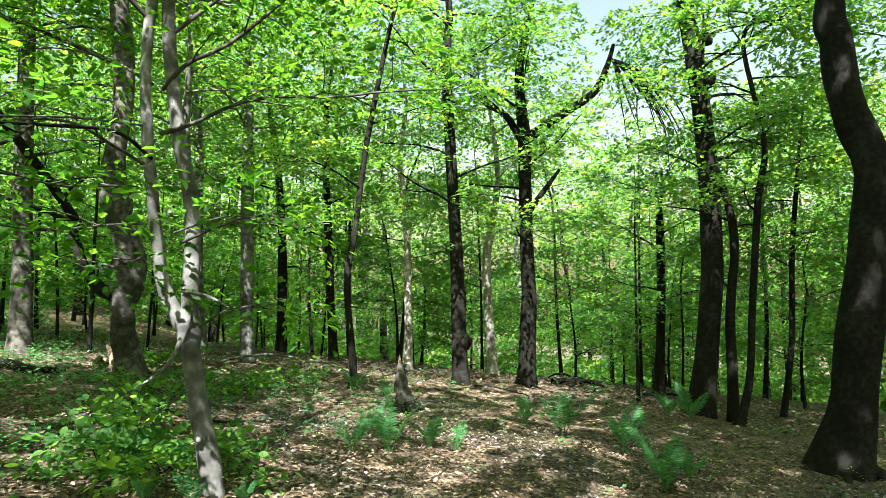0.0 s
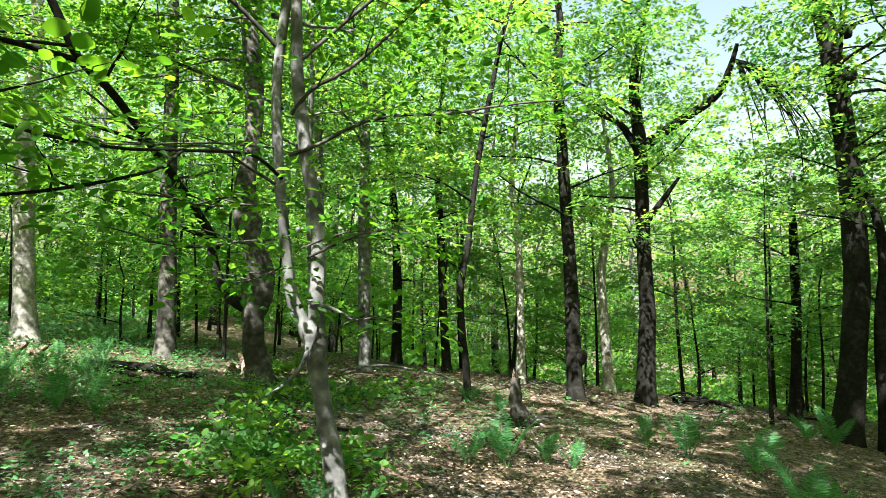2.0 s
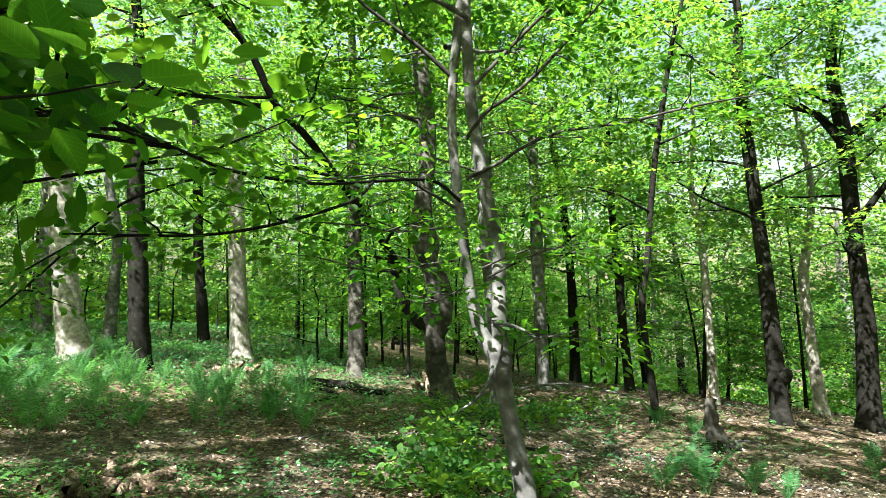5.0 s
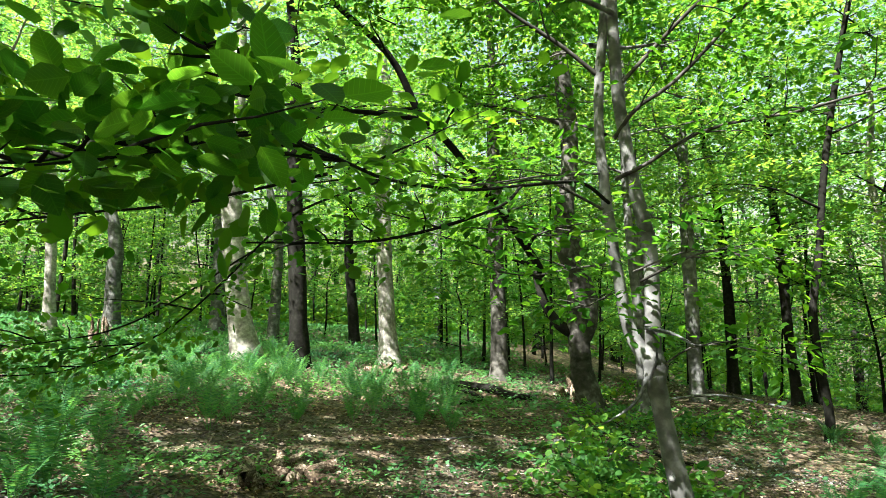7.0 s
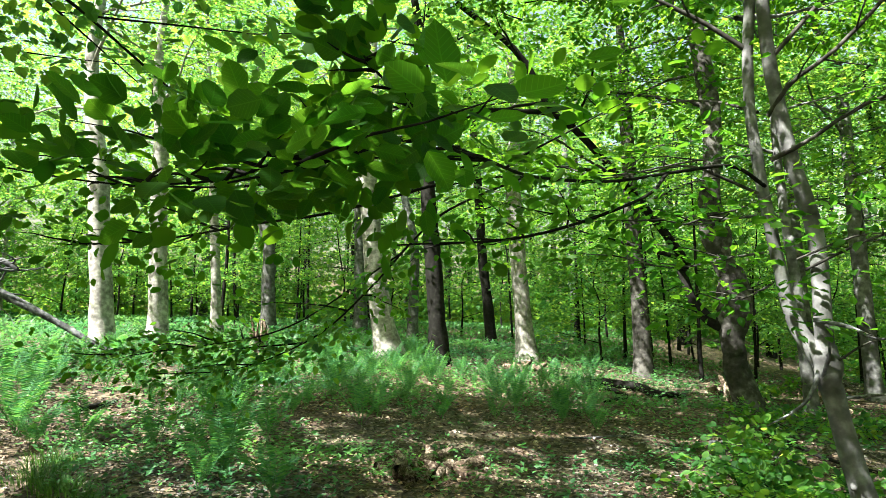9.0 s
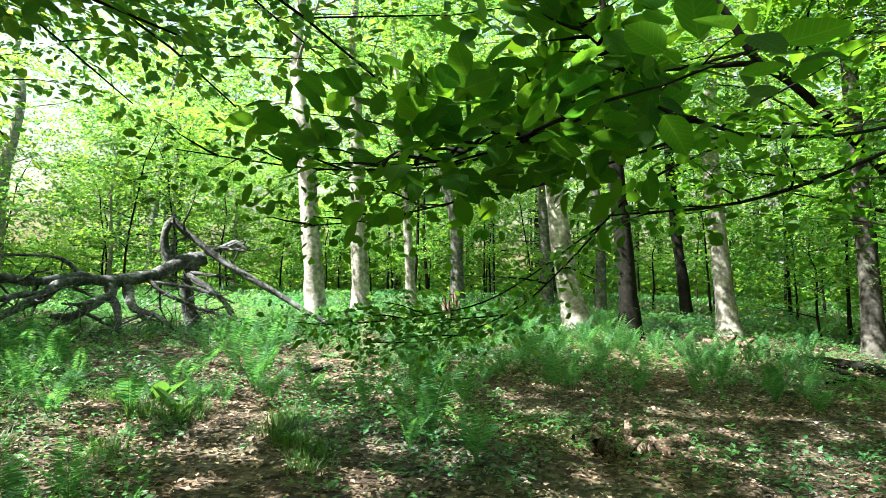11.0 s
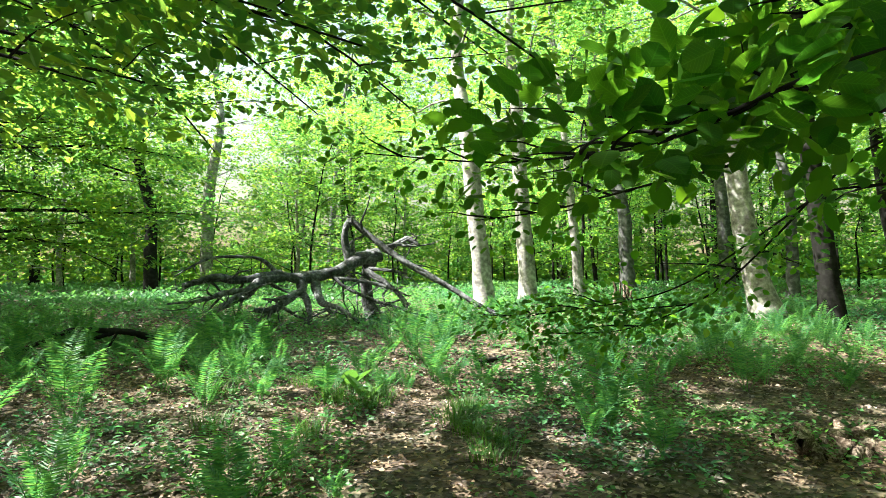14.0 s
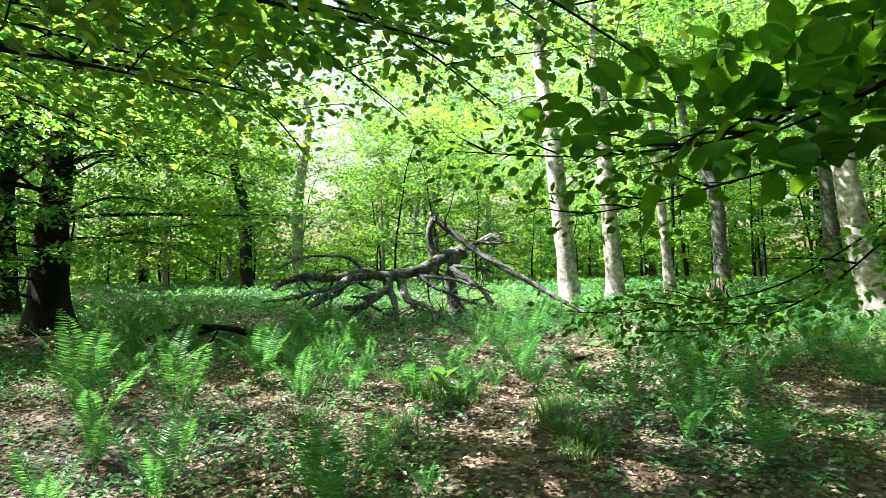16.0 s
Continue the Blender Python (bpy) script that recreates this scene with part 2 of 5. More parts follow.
def round_leaves(p, axis, normal, size, rng, width=0.7):
    """Oval leaves with a midrib fold and a bent tip, eight triangles each."""
    side = unit(np.cross(normal, axis))
    up = unit(np.cross(axis, side))
    s = size[:, None]
    bend = rng.uniform(-0.12, 0.22, (len(p), 1))
    w = rng.uniform(0.9, 1.1, (len(p), 1)) * width
    rows = [(0.0, 0.0), (0.2, 0.37), (0.48, 0.5), (0.8, 0.33), (1.0, 0.0)]
    ribs = [p + axis * s * u - up * s * bend * u * u for u, _ in rows]
    lift = rng.uniform(0.06, 0.2, (len(p), 1))
    left = [r + (side * w * h + up * lift * h) * s for r, (u, h) in zip(ribs, rows)]
    right = [r + (-side * w * h + up * lift * h) * s for r, (u, h) in zip(ribs, rows)]
    v = np.stack([ribs[0], left[1], left[2], left[3], ribs[4], right[3], right[2], right[1], ribs[1], ribs[2], ribs[3]], 1)
    quads = np.array([[0, 8, 1, 1], [8, 9, 2, 1], [9, 10, 3, 2], [10, 4, 3, 3], [0, 7, 8, 8], [8, 7, 6, 9], [9, 6, 5, 10], [10, 5, 4, 4]])
    tris = []
    for q in quads:
        tris.append([q[0], q[1], q[2]])
        if q[2] != q[3]:
            tris.append([q[0], q[2], q[3]])
    tris = np.array(tris)
    f = (np.arange(len(p))[:, None, None] * 11 + tris[None]).reshape(-1, 3)
    return v.reshape(-1, 3), f


def leaf_ovals(p, axis, normal, size, width=0.62, fold=0.1):
    """Oval leaves folded along the midrib, two quads each."""
    side = unit(np.cross(normal, axis))
    up = unit(np.cross(axis, side))
    s = size[:, None]
    low, high = p + axis * s * 0.28, p + axis * s * 0.68
    out, lift = side * s * width / 2, up * s * fold
    v = np.stack([p, low + out * 0.92 + lift, high + out * 0.84 + lift * 0.8, p + axis * s - up * s * 0.06, high - out * 0.84 + lift * 0.8, low - out * 0.92 + lift], 1)
    f = (np.arange(len(p))[:, None, None] * 6 + np.array([[0, 1, 2, 3], [0, 3, 4, 5]])[None]).reshape(-1, 4)
    return v.reshape(-1, 3), f


def spray_leaves(org, way, length, per, size, rng, tilt=0.3, droop=0.18, loose=0.35):
    """Leaves in flat, layered sprays: positions, axes, normals, sizes."""
    n = len(org)
    way = unit(way)
    up = np.array([0, 0, 1.0]) + rng.normal(0, tilt, (n, 3)) * [1, 1, 0.2]
    side = unit(np.cross(up, way))
    up = unit(np.cross(way, side))
    u = rng.random((n, per)) ** 0.8
    v = rng.uniform(-1, 1, (n, per))
    L = length[:, None]
    reach = 0.42 * L * (1.05 - 0.75 * u)
    pos = (org[:, None] + way[:, None] * (u * L)[..., None] + side[:, None] * (v * reach)[..., None]
           + up[:, None] * rng.normal(0, 0.03, (n, per, 1)) - np.array([0, 0, 1.0]) * (droop * L * u * u)[..., None])
    ax = way[:, None] * 0.7 + side[:, None] * (np.sign(v) * rng.uniform(0.3, 1.1, (n, per)))[..., None] + rng.normal(0, 0.25, (n, per, 3)) - [0, 0, 0.12]
    nor = up[:, None] + rng.normal(0, loose, (n, per, 3))
    sz = size * rng.uniform(0.7, 1.25, (n, per))
    return pos.reshape(-1, 3), unit(ax.reshape(-1, 3)), unit(nor.reshape(-1, 3)), sz.ravel()


def bough(start, az, rise, length, radius, rng, k=7, sag=0.35, wander=0.12):
    """A limb: a line of x, y, z, radius that leaves at a slope and levels out."""
    p, out = np.array(start, float), []
    a, e = az, rise
    step = length / (k - 1)
    for i in range(k):
        out.append([*p, radius * (1 - 0.85 * i / (k - 1))])
        d = np.array([-math.sin(a) * math.cos(e), math.cos(a) * math.cos(e), math.sin(e)])
        p = p + d * step
        a += rng.normal(0, wander)
        e += -sag * rise / (k - 1) * 2 + rng.normal(0, wander * 0.7)
    return np.array(out)


def branch_out(limb, rng, subs=5, share=0.45):
    """Side branches of a limb, to both sides and nearly level."""
    out, k = [], len(limb)
    total = np.linalg.norm(np.diff(limb[:, :3], axis=0), axis=1).sum()
    for i in range(subs):
        u = 0.25 + 0.7 * (i + rng.uniform(0, 0.8)) / subs
        f = u * (k - 1)
        j = min(int(f), k - 2)
        p = limb[j] + (limb[j + 1] - limb[j]) * (f - j)
        d = limb[j + 1, :3] - limb[j, :3]
        az = math.atan2(-d[0], d[1]) + (1 if i % 2 else -1) * rng.uniform(0.6, 1.15)
        out.append(bough(p[:3], az, rng.uniform(-0.1, 0.35), total * share * (1.15 - 0.6 * u) * rng.uniform(0.7, 1.2), max(p[3] * 0.55, 0.006), rng, 5, 0.5, 0.16))
    return out


def sprays_on(lines, rng, gap=0.4, first=0.25):
    """Where sprays sit along branches, and which way they point."""
    org, way = [], []
    for line in lines:
        total = np.linalg.norm(np.diff(line[:, :3], axis=0), axis=1).sum()
        n = max(2, int(total / gap))
        for i in range(n + 1):
            u = first + (1 - first) * i / n
            f = u * (len(line) - 1)
            j = min(int(f), len(line) - 2)
            p = line[j, :3] + (line[j + 1, :3] - line[j, :3]) * (f - j)
            d = line[j + 1, :3] - line[j, :3]
            turn = 0 if i == n else (1 if i % 2 else -1) * rng.uniform(0.4, 1.1)
            c, s = math.cos(turn), math.sin(turn)
            org.append(p)
            way.append([c * d[0] - s * d[1], s * d[0] + c * d[1], d[2] * 0.6 + rng.normal(0, 0.05)])
    return np.array(org), np.array(way)


GAPS = 0.12


def openness(p):
    """Gaps of a crown, cut in plan along the sun's slope to make flecks: high where the leaves stand apart."""
    x = p[:, 0] - sun_way.x / sun_way.z * p[:, 2]
    y = p[:, 1] - sun_way.y / sun_way.z * p[:, 2]
    # last terms shade the near branch and sun the ground by the forked beech
    return (np.sin(4.1 * x + 1.6 * np.sin(1.9 * y)) * np.cos(4.7 * y - 0.9 * np.sin(2.3 * x)) + 0.7 * np.sin(8.7 * x - 6.3 * y + np.sin(3.3 * y))
            + 0.6 * np.sin(10.9 * y + 6.2 * x) + 0.5 * np.sin(0.7 * x - 0.5 * y) - 1.8 * np.exp(-(x + 2.0) ** 2 / 1.7 - (y - 2.3) ** 2 / 2.2)
            + 0.9 * np.exp(-((x + 3.5) ** 2 + (y - 4.9) ** 2) / 1.4))


def crown_of(thing, limbs, rng, per, size, gap, spray, mat_leaf, mat_wood, subs=5, sides=6, limb_parts=True, share=0.45, tilt=0.3, round_ones=False, first=0.25, keep=1.0, loose=0.35, shards=False, holes=None):
    """Adds limbs, twigs and leaves to a tree; points are relative to the tree's foot."""
    side = [s for l in limbs for s in branch_out(l, rng, subs, share)]
    if limb_parts:
        for l in limbs:
            part("limb", tubes("limb", [curve_through(l, 11)], sides, mat_wood, rng, 0.05), thing)
        tagged(part("twigwork", tubes("twigwork", side, 4, mat_wood), thing), kind="stuff")
    else:
        tagged(part("branchwork", tubes("branchwork", [l[::2] for l in limbs] + [s[::4] for s in side], 3, mat_wood), thing), kind="stuff")
    org, way = sprays_on(side + [l[len(l) // 2:] for l in limbs], rng, gap, first)
    if keep < 1:
        pick = rng.random(len(org)) < keep
        org, way = org[pick], way[pick]
    a = spray_leaves(org, way, rng.uniform(0.7, 1.25, len(org)) * spray, per, size, rng, tilt, 0.18, loose)
    if holes is not None:
        pick = openness(a[0] + np.array(thing.location)) < holes
        a = [c[pick] for c in a]
    if round_ones:
        v, f = leaf_ovals(*a)
    elif shards:
        v, f = leaf_shards(*a)
    else:
        v, f = leaf_blades(*a)
    tagged(part("crown", mesh_from("crown", v, f, mat_leaf, False), thing, "green beech leaves in flat layered sprays"), kind="stuff")
    return len(org) * per


def trunk_mesh(line, sides, material, rng, rings=34, lumps=0.05, flare=1.5):
    c = curve_through(line, rings)
    h = c[:, 2] - c[0, 2]
    c[:, 3] *= 1 + (flare - 1) * np.exp(-np.maximum(h, 0) / 0.2)
    foot = c[0].copy()
    foot[2] -= 0.25
    foot[3] *= 1.15
    return tubes("trunk", [np.vstack([foot, c])], sides, material, rng, lumps)


def tree(x, y, line, seed, label, height=14.0, limbs=14, low=4.0, high=None, reach=3.2, rise=0.4, per=32, size=0.1, gap=0.34, spray=0.85,
         bark=None, sides=14, flare=1.26, shards=None, loose=0.27, round_ones=False, limb_parts=True, lumps=0.05, subs=5, keep=1.0, group="beech trees", sector=None, name="beech_tree", rot=0.0, holes=None, leaf=None):
    """A beech: line holds x, y, z, radius of the stem from foot to where it was followed; the stem goes on from there to the height."""
    rng = np.random.default_rng(seed)
    z = float(hill(x, y))
    thing = empty_at(name, x, y, z, label, "tree", group)
    p = np.array(line, float)
    p[:, :3] -= [x, y, z]
    p[0, 2] = 0
    if p[-1, 2] < height:
        d = (p[-1, :3] - p[-2, :3]) / max(p[-1, 2] - p[-2, 2], 0.1)
        d[:2] *= 0.5
        q = p[-1].copy()
        for w in (0.35, 0.7, 1.0):
            zz = p[-1, 2] + (height - p[-1, 2]) * w
            e = q.copy()
            e[:3] = q[:3] + d * (zz - q[2]) + [*(rng.normal(0, 0.2, 2)), 0]
            e[2], e[3] = zz, p[-1, 3] * (1 - 0.85 * w)
            p = np.vstack([p, e])
    bark = bark or M_bark
    if shards is None:
        shards = math.hypot(x, y) > 12.5
    part("trunk", trunk_mesh(p, sides, bark, rng, 40 if limb_parts else 13, lumps, flare), thing)
    c = curve_through(p, 60)
    hi = high or height * 0.97
    arms = []
    for i in range(limbs):
        zz = low + (hi - low) * ((i + rng.uniform(0, 0.9)) / limbs) ** 0.75
        j = int(np.argmin(np.abs(c[:, 2] - zz)))
        az = rot + i * 2.399 + rng.normal(0, 0.3)
        if sector:
            az = radians(rng.uniform(*sector))
        taper = 1.0 - 0.3 * (zz - low) / max(height - low, 1)
        L = reach * taper * rng.uniform(0.75, 1.2)
        arms.append(bough(c[j, :3], az, rise * rng.uniform(0.4, 1.4), L, min(c[j, 3] * 0.55, 0.008 + L * 0.008), rng))
    crown_of(thing, arms, rng, per, size, gap, spray, leaf or M_leaf, bark, subs, 6, limb_parts, round_ones=round_ones, keep=keep, loose=loose, tilt=0.22, shards=shards, holes=holes)
    return thing


# ---- ground ----
def ground_sheet():
    """One sheet to the horizon, fine near the path and coarse far off."""
    def steps():
        v, s, out = 0.0, 0.19, [0.0]
        while v < 260:
            if v > 14:
                s *= 1.18
            v += s
            out.append(v)
        return np.array(out)
    half = steps()
    ax = np.concatenate([-half[:0:-1], half])
    gx, gy = np.meshgrid(ax - 4, ax + 5, indexing="ij")
    n = len(ax)
    rng = np.random.default_rng(3)
    gz = hill(gx, gy) + rng.normal(0, 0.006, gx.shape)
    i, j = np.meshgrid(np.arange(n - 1), np.arange(n - 1), indexing="ij")
    f = np.stack([i * n + j, (i + 1) * n + j, (i + 1) * n + j + 1, i * n + j + 1], -1).reshape(-1, 4)
    ob = new("ground", mesh_from("ground", np.stack([gx, gy, gz], -1).reshape(-1, 3), f, M_soil))
    return tagged(ob, "sloping forest floor of brown leaf litter and soil", "ground", kind="structure")


ground = ground_sheet()


def wedge_points(n, rng, r0, r1, a0=-42.0, a1=132.0, power=0.5):
    """Points of the plan strewn round the standing place, as azimuth and distance."""
    a = np.radians(rng.uniform(a0, a1, n))
    r = (r0 ** (1 / power) + (r1 ** (1 / power) - r0 ** (1 / power)) * rng.random(n)) ** power
    return -np.sin(a) * r, np.cos(a) * r


def patchy(x, y, k=1.0, shift=0.0):
    """A slow wave over the plan, 0 to 1, for what grows in patches."""
    v = np.sin(0.9 * k * x + shift) * np.cos(0.7 * k * y - 1.3 * shift) + 0.6 * np.sin(1.7 * k * x - 1.3 * k * y + 2 * shift) + 0.4 * np.cos(2.9 * k * y + 1.1 * k * x)
    return np.clip(0.5 + 0.3 * v, 0, 1)


def litter():
    """Dry beech leaves lying on the soil."""
    rng = np.random.default_rng(5)
    x1, y1 = wedge_points(66000, rng, 2.2, 9.0, power=0.62)
    x2, y2 = wedge_points(26000, rng, 9.0, 18.0)
    x, y = np.concatenate([x1, x2]), np.concatenate([y1, y2])
    size = np.concatenate([np.full(len(x1), 0.05), np.full(len(x2), 0.075)]) * rng.uniform(0.7, 1.25, len(x))
    p = np.stack([x, y, hill(x, y) + rng.uniform(0.004, 0.03, len(x))], -1)
    a = rng.uniform(0, 6.28, len(x))
    axis = unit(np.stack([np.cos(a), np.sin(a), rng.normal(0.05, 0.22, len(x))], -1))
    nor = unit(np.array([0, 0, 1.0]) + rng.normal(0, 0.35, (len(x), 3)))
    v, f = leaf_blades(p, axis, nor, size, 0.6, 0.1)
    ob = new("leaf_litter", mesh_from("leaf_litter", v, f, M_litter, False))
    tagged(ob, "brown dry beech leaves strewn on the soil", "leaf litter", kind="stuff")


def herbs():
    """Low green plants between the ferns, denser up the slope."""
    rng = np.random.default_rng(6)
    x, y = wedge_points(36000, rng, 2.6, 19.0, power=0.58)
    az = np.degrees(np.arctan2(-x, y))
    r = np.hypot(x, y)
    want = np.clip((az - 20) / 35, 0.04, 1) * np.clip((patchy(x, y, 1.0, 0.7) - 0.28) * 2.6 + np.clip((r - 7) / 8, 0, 0.6), 0.05, 1)
    want += 0.35 * np.exp(-((x + 4.0) ** 2 + (y - 9.5) ** 2) / 8) + 0.15 * np.exp(-((x + 3.0) ** 2 + (y - 6.0) ** 2) / 2)
    want = np.where((r < 8) & (az > 10) & (az < 55), want * 0.65, want)
    want = np.where((az > 62) & (r < 9), np.maximum(want, 0.3), want)
    lane = np.abs((y - 0.15) - 0.14 * (-x - 4)) < 0.38           # the trodden path stays bare
    want = np.where(lane & (x < -2) & (x > -7.5), 0.04, want)
    ok = rng.random(len(x)) < want
    x, y, r = x[ok], y[ok], r[ok]
    per = 7
    n = len(x)
    a = rng.uniform(0, 6.28, (n, per))
    h = rng.uniform(0.03, 0.2, (n, 1)) * rng.uniform(0.3, 1, (n, per))
    d = rng.uniform(0.02, 0.09, (n, per))
    px, py = x[:, None] + np.cos(a) * d, y[:, None] + np.sin(a) * d
    p = np.stack([px, py, hill(px, py) + h + 0.01], -1).reshape(-1, 3)
    axis = unit(np.stack([np.cos(a), np.sin(a), rng.normal(0.15, 0.3, a.shape)], -1).reshape(-1, 3))
    nor = unit(np.array([0, 0, 1.0]) + rng.normal(0, 0.35, (len(p), 3)))
    size = (rng.uniform(0.03, 0.07, n)[:, None] * (0.85 + 0.035 * r[:, None]) * np.ones((1, per))).ravel()
    v, f = leaf_blades(p, axis, nor, size, 0.6, 0.08)
    ob = new("low_herbs", mesh_from("low_herbs", v, f, M_herb, False))
    tagged(ob, "low green woodland herbs growing through dry leaves", "plants", kind="stuff")


def slope_green():
    """Coarser green growth farther up the slope."""
    rng = np.random.default_rng(8)
    x, y = wedge_points(9000, rng, 15.0, 32.0, 32.0, 130.0)
    per = 5
    n = len(x)
    a = rng.uniform(0, 6.28, (n, per))
    d = rng.uniform(0.03, 0.2, (n, per))
    px, py = x[:, None] + np.cos(a) * d, y[:, None] + np.sin(a) * d
    p = np.stack([px, py, hill(px, py) + rng.uniform(0.02, 0.22, (n, per))], -1).reshape(-1, 3)
    axis = unit(np.stack([np.cos(a), np.sin(a), rng.normal(0.4, 0.4, a.shape)], -1).reshape(-1, 3))
    nor = unit(np.array([0, 0, 1.0]) + rng.normal(0, 0.4, (len(p), 3)))
    v, f = leaf_shards(p, axis, nor, rng.uniform(0.09, 0.17, len(p)), 0.6)
    tagged(new("slope_growth", mesh_from("slope_growth", v, f, M_herb, False)), "bright green low growth up the slope", "plants", kind="stuff")


litter()
herbs()
slope_green()

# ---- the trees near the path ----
# most barks here are picked by how the trunk is lit
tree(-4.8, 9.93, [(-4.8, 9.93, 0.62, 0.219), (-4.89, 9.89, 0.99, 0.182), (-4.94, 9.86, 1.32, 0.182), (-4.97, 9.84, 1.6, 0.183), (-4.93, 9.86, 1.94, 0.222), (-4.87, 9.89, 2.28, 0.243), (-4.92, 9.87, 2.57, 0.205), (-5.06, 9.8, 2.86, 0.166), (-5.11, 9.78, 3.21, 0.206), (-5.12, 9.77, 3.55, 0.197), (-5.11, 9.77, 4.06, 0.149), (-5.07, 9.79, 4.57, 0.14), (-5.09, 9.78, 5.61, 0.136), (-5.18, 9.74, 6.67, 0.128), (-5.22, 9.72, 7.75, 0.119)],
     100, 'crooked dark beech with a swollen burr and a bent side limb', height=12.5, limbs=26, low=4.4, reach=4.4, sector=(-60, 200), lumps=0.1, sides=18, bark=M_bark_grey_shade, shards=False, size=0.09, flare=1.1, per=38, leaf=M_leaf_shaded)
tree(-4.16, 13.56, [(-4.16, 13.56, 0.42, 0.151), (-4.21, 13.54, 3.08, 0.133), (-4.23, 13.54, 5.19, 0.114), (-4.31, 13.51, 7.09, 0.094)],
     101, 'straight grey beech trunk standing in low green undergrowth', height=8.8, limbs=16, low=2.6, reach=3.0)
tree(-1.57, 10.99, [(-1.57, 10.99, 0.16, 0.072), (-1.55, 10.99, 0.65, 0.063), (-1.66, 10.97, 2.01, 0.059), (-1.52, 11, 3, 0.054), (-1.35, 11.02, 4.41, 0.05), (-0.94, 11.06, 6.61, 0.041)],
     102, 'thin dark wavy young beech stem', height=10, limbs=13, low=2.4, reach=2.4, bark=M_bark_dark_shade, sides=9, shards=False, size=0.1)
tree(-0.84, 15.22, [(-0.84, 15.22, 0.08, 0.114), (-0.84, 15.22, 1.89, 0.088), (-0.9, 15.21, 3.8, 0.082), (-1.04, 15.2, 5.2, 0.069)],
     103, 'slender pale young beech trunk', height=8.8, limbs=14, low=2.2, reach=2.0, bark=M_bark_pale_lit, sides=10)
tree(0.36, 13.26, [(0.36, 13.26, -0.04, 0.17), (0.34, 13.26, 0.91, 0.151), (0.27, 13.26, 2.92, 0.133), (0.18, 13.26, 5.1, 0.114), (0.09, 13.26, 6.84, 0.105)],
     104, 'straight dark beech with a burr low on its trunk', height=10.5, limbs=17, low=2.6, reach=3.0, bark=M_bark_dark_shade)
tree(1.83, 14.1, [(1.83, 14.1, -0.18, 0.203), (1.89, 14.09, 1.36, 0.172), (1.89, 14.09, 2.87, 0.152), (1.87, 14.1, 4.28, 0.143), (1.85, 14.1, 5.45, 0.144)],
     105, 'dark beech with two rising side limbs', height=10.5, limbs=15, low=2.6, sector=(30, 210), reach=2.8, bark=M_bark_dark_shade)
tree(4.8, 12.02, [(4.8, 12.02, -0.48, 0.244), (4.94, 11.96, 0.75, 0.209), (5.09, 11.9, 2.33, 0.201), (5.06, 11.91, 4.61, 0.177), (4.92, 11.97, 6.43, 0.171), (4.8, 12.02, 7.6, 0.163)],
     106, 'tall dark beech with knots high on its trunk', height=12, limbs=14, low=4.0, sector=(-160, -30), reach=4.0, bark=M_bark_dark_shade, sides=18, shards=False, size=0.1)
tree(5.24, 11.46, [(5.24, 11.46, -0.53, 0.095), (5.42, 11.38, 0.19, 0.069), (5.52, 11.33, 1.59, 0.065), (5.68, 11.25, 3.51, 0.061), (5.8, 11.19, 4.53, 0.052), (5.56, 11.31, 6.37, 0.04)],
     107, 'thin dark leaning beech stem with a curved top', height=8, limbs=12, low=3.0, reach=1.8, bark=M_bark_dark_shade, sides=9, shards=False, size=0.1)
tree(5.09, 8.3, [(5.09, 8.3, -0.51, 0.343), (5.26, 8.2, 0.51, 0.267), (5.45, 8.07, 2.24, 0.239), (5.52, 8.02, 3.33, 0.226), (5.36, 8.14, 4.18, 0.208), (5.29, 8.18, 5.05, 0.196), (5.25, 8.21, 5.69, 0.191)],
     108, 'massive dark beech with a bent trunk and spreading root', height=13, limbs=14, low=7.0, reach=6.0, bark=M_bark_dark_shade, sides=22, flare=1.3, lumps=0.07, shards=False, size=0.1, per=40)
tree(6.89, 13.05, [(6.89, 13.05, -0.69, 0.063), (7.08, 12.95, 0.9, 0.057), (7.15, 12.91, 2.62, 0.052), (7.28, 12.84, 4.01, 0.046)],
     109, 'very thin dark sapling stem', height=7, limbs=11, low=2.4, reach=1.5, bark=M_bark_dark_shade, sides=7)
tree(-2.71, 15.77, [(-2.71, 15.77, 0.24, 0.117), (-2.84, 15.75, 2.75, 0.101), (-2.96, 15.72, 5.76, 0.084)],
     110, 'slim dark trunk standing among other stems', height=8.8, limbs=14, low=2.0, reach=2.4, bark=M_bark_dark_shade, sides=9)
tree(5.08, 15.17, [(5.08, 15.17, -0.29, 0.135), (5.19, 15.14, 1.33, 0.102), (5.23, 15.12, 3.49, 0.091)],
     111, 'slim dark trunk at the edge of the slope', height=5.2, limbs=13, low=1.2, reach=2.6, bark=M_bark_dark_shade, sides=9)
tree(5.34, 11.85, [(5.34, 11.85, -0.09, 0.096), (5.35, 11.85, 1.38, 0.088), (5.46, 11.8, 2.64, 0.08), (5.39, 11.83, 3.51, 0.072)],
     112, 'dark forked trunk standing close to a taller beech', height=8.8, limbs=13, low=2.2, reach=2.2, bark=M_bark_dark_shade, sides=10)
tree(1.23, 15.95, [(1.23, 15.95, 0.21, 0.142), (1.14, 15.96, 1.61, 0.119), (1.12, 15.96, 2.89, 0.108)],
     113, 'pale decaying trunk with peeling bark', height=8.8, limbs=14, low=2.0, reach=2.6, bark=M_bark_pale_lit, sides=10)
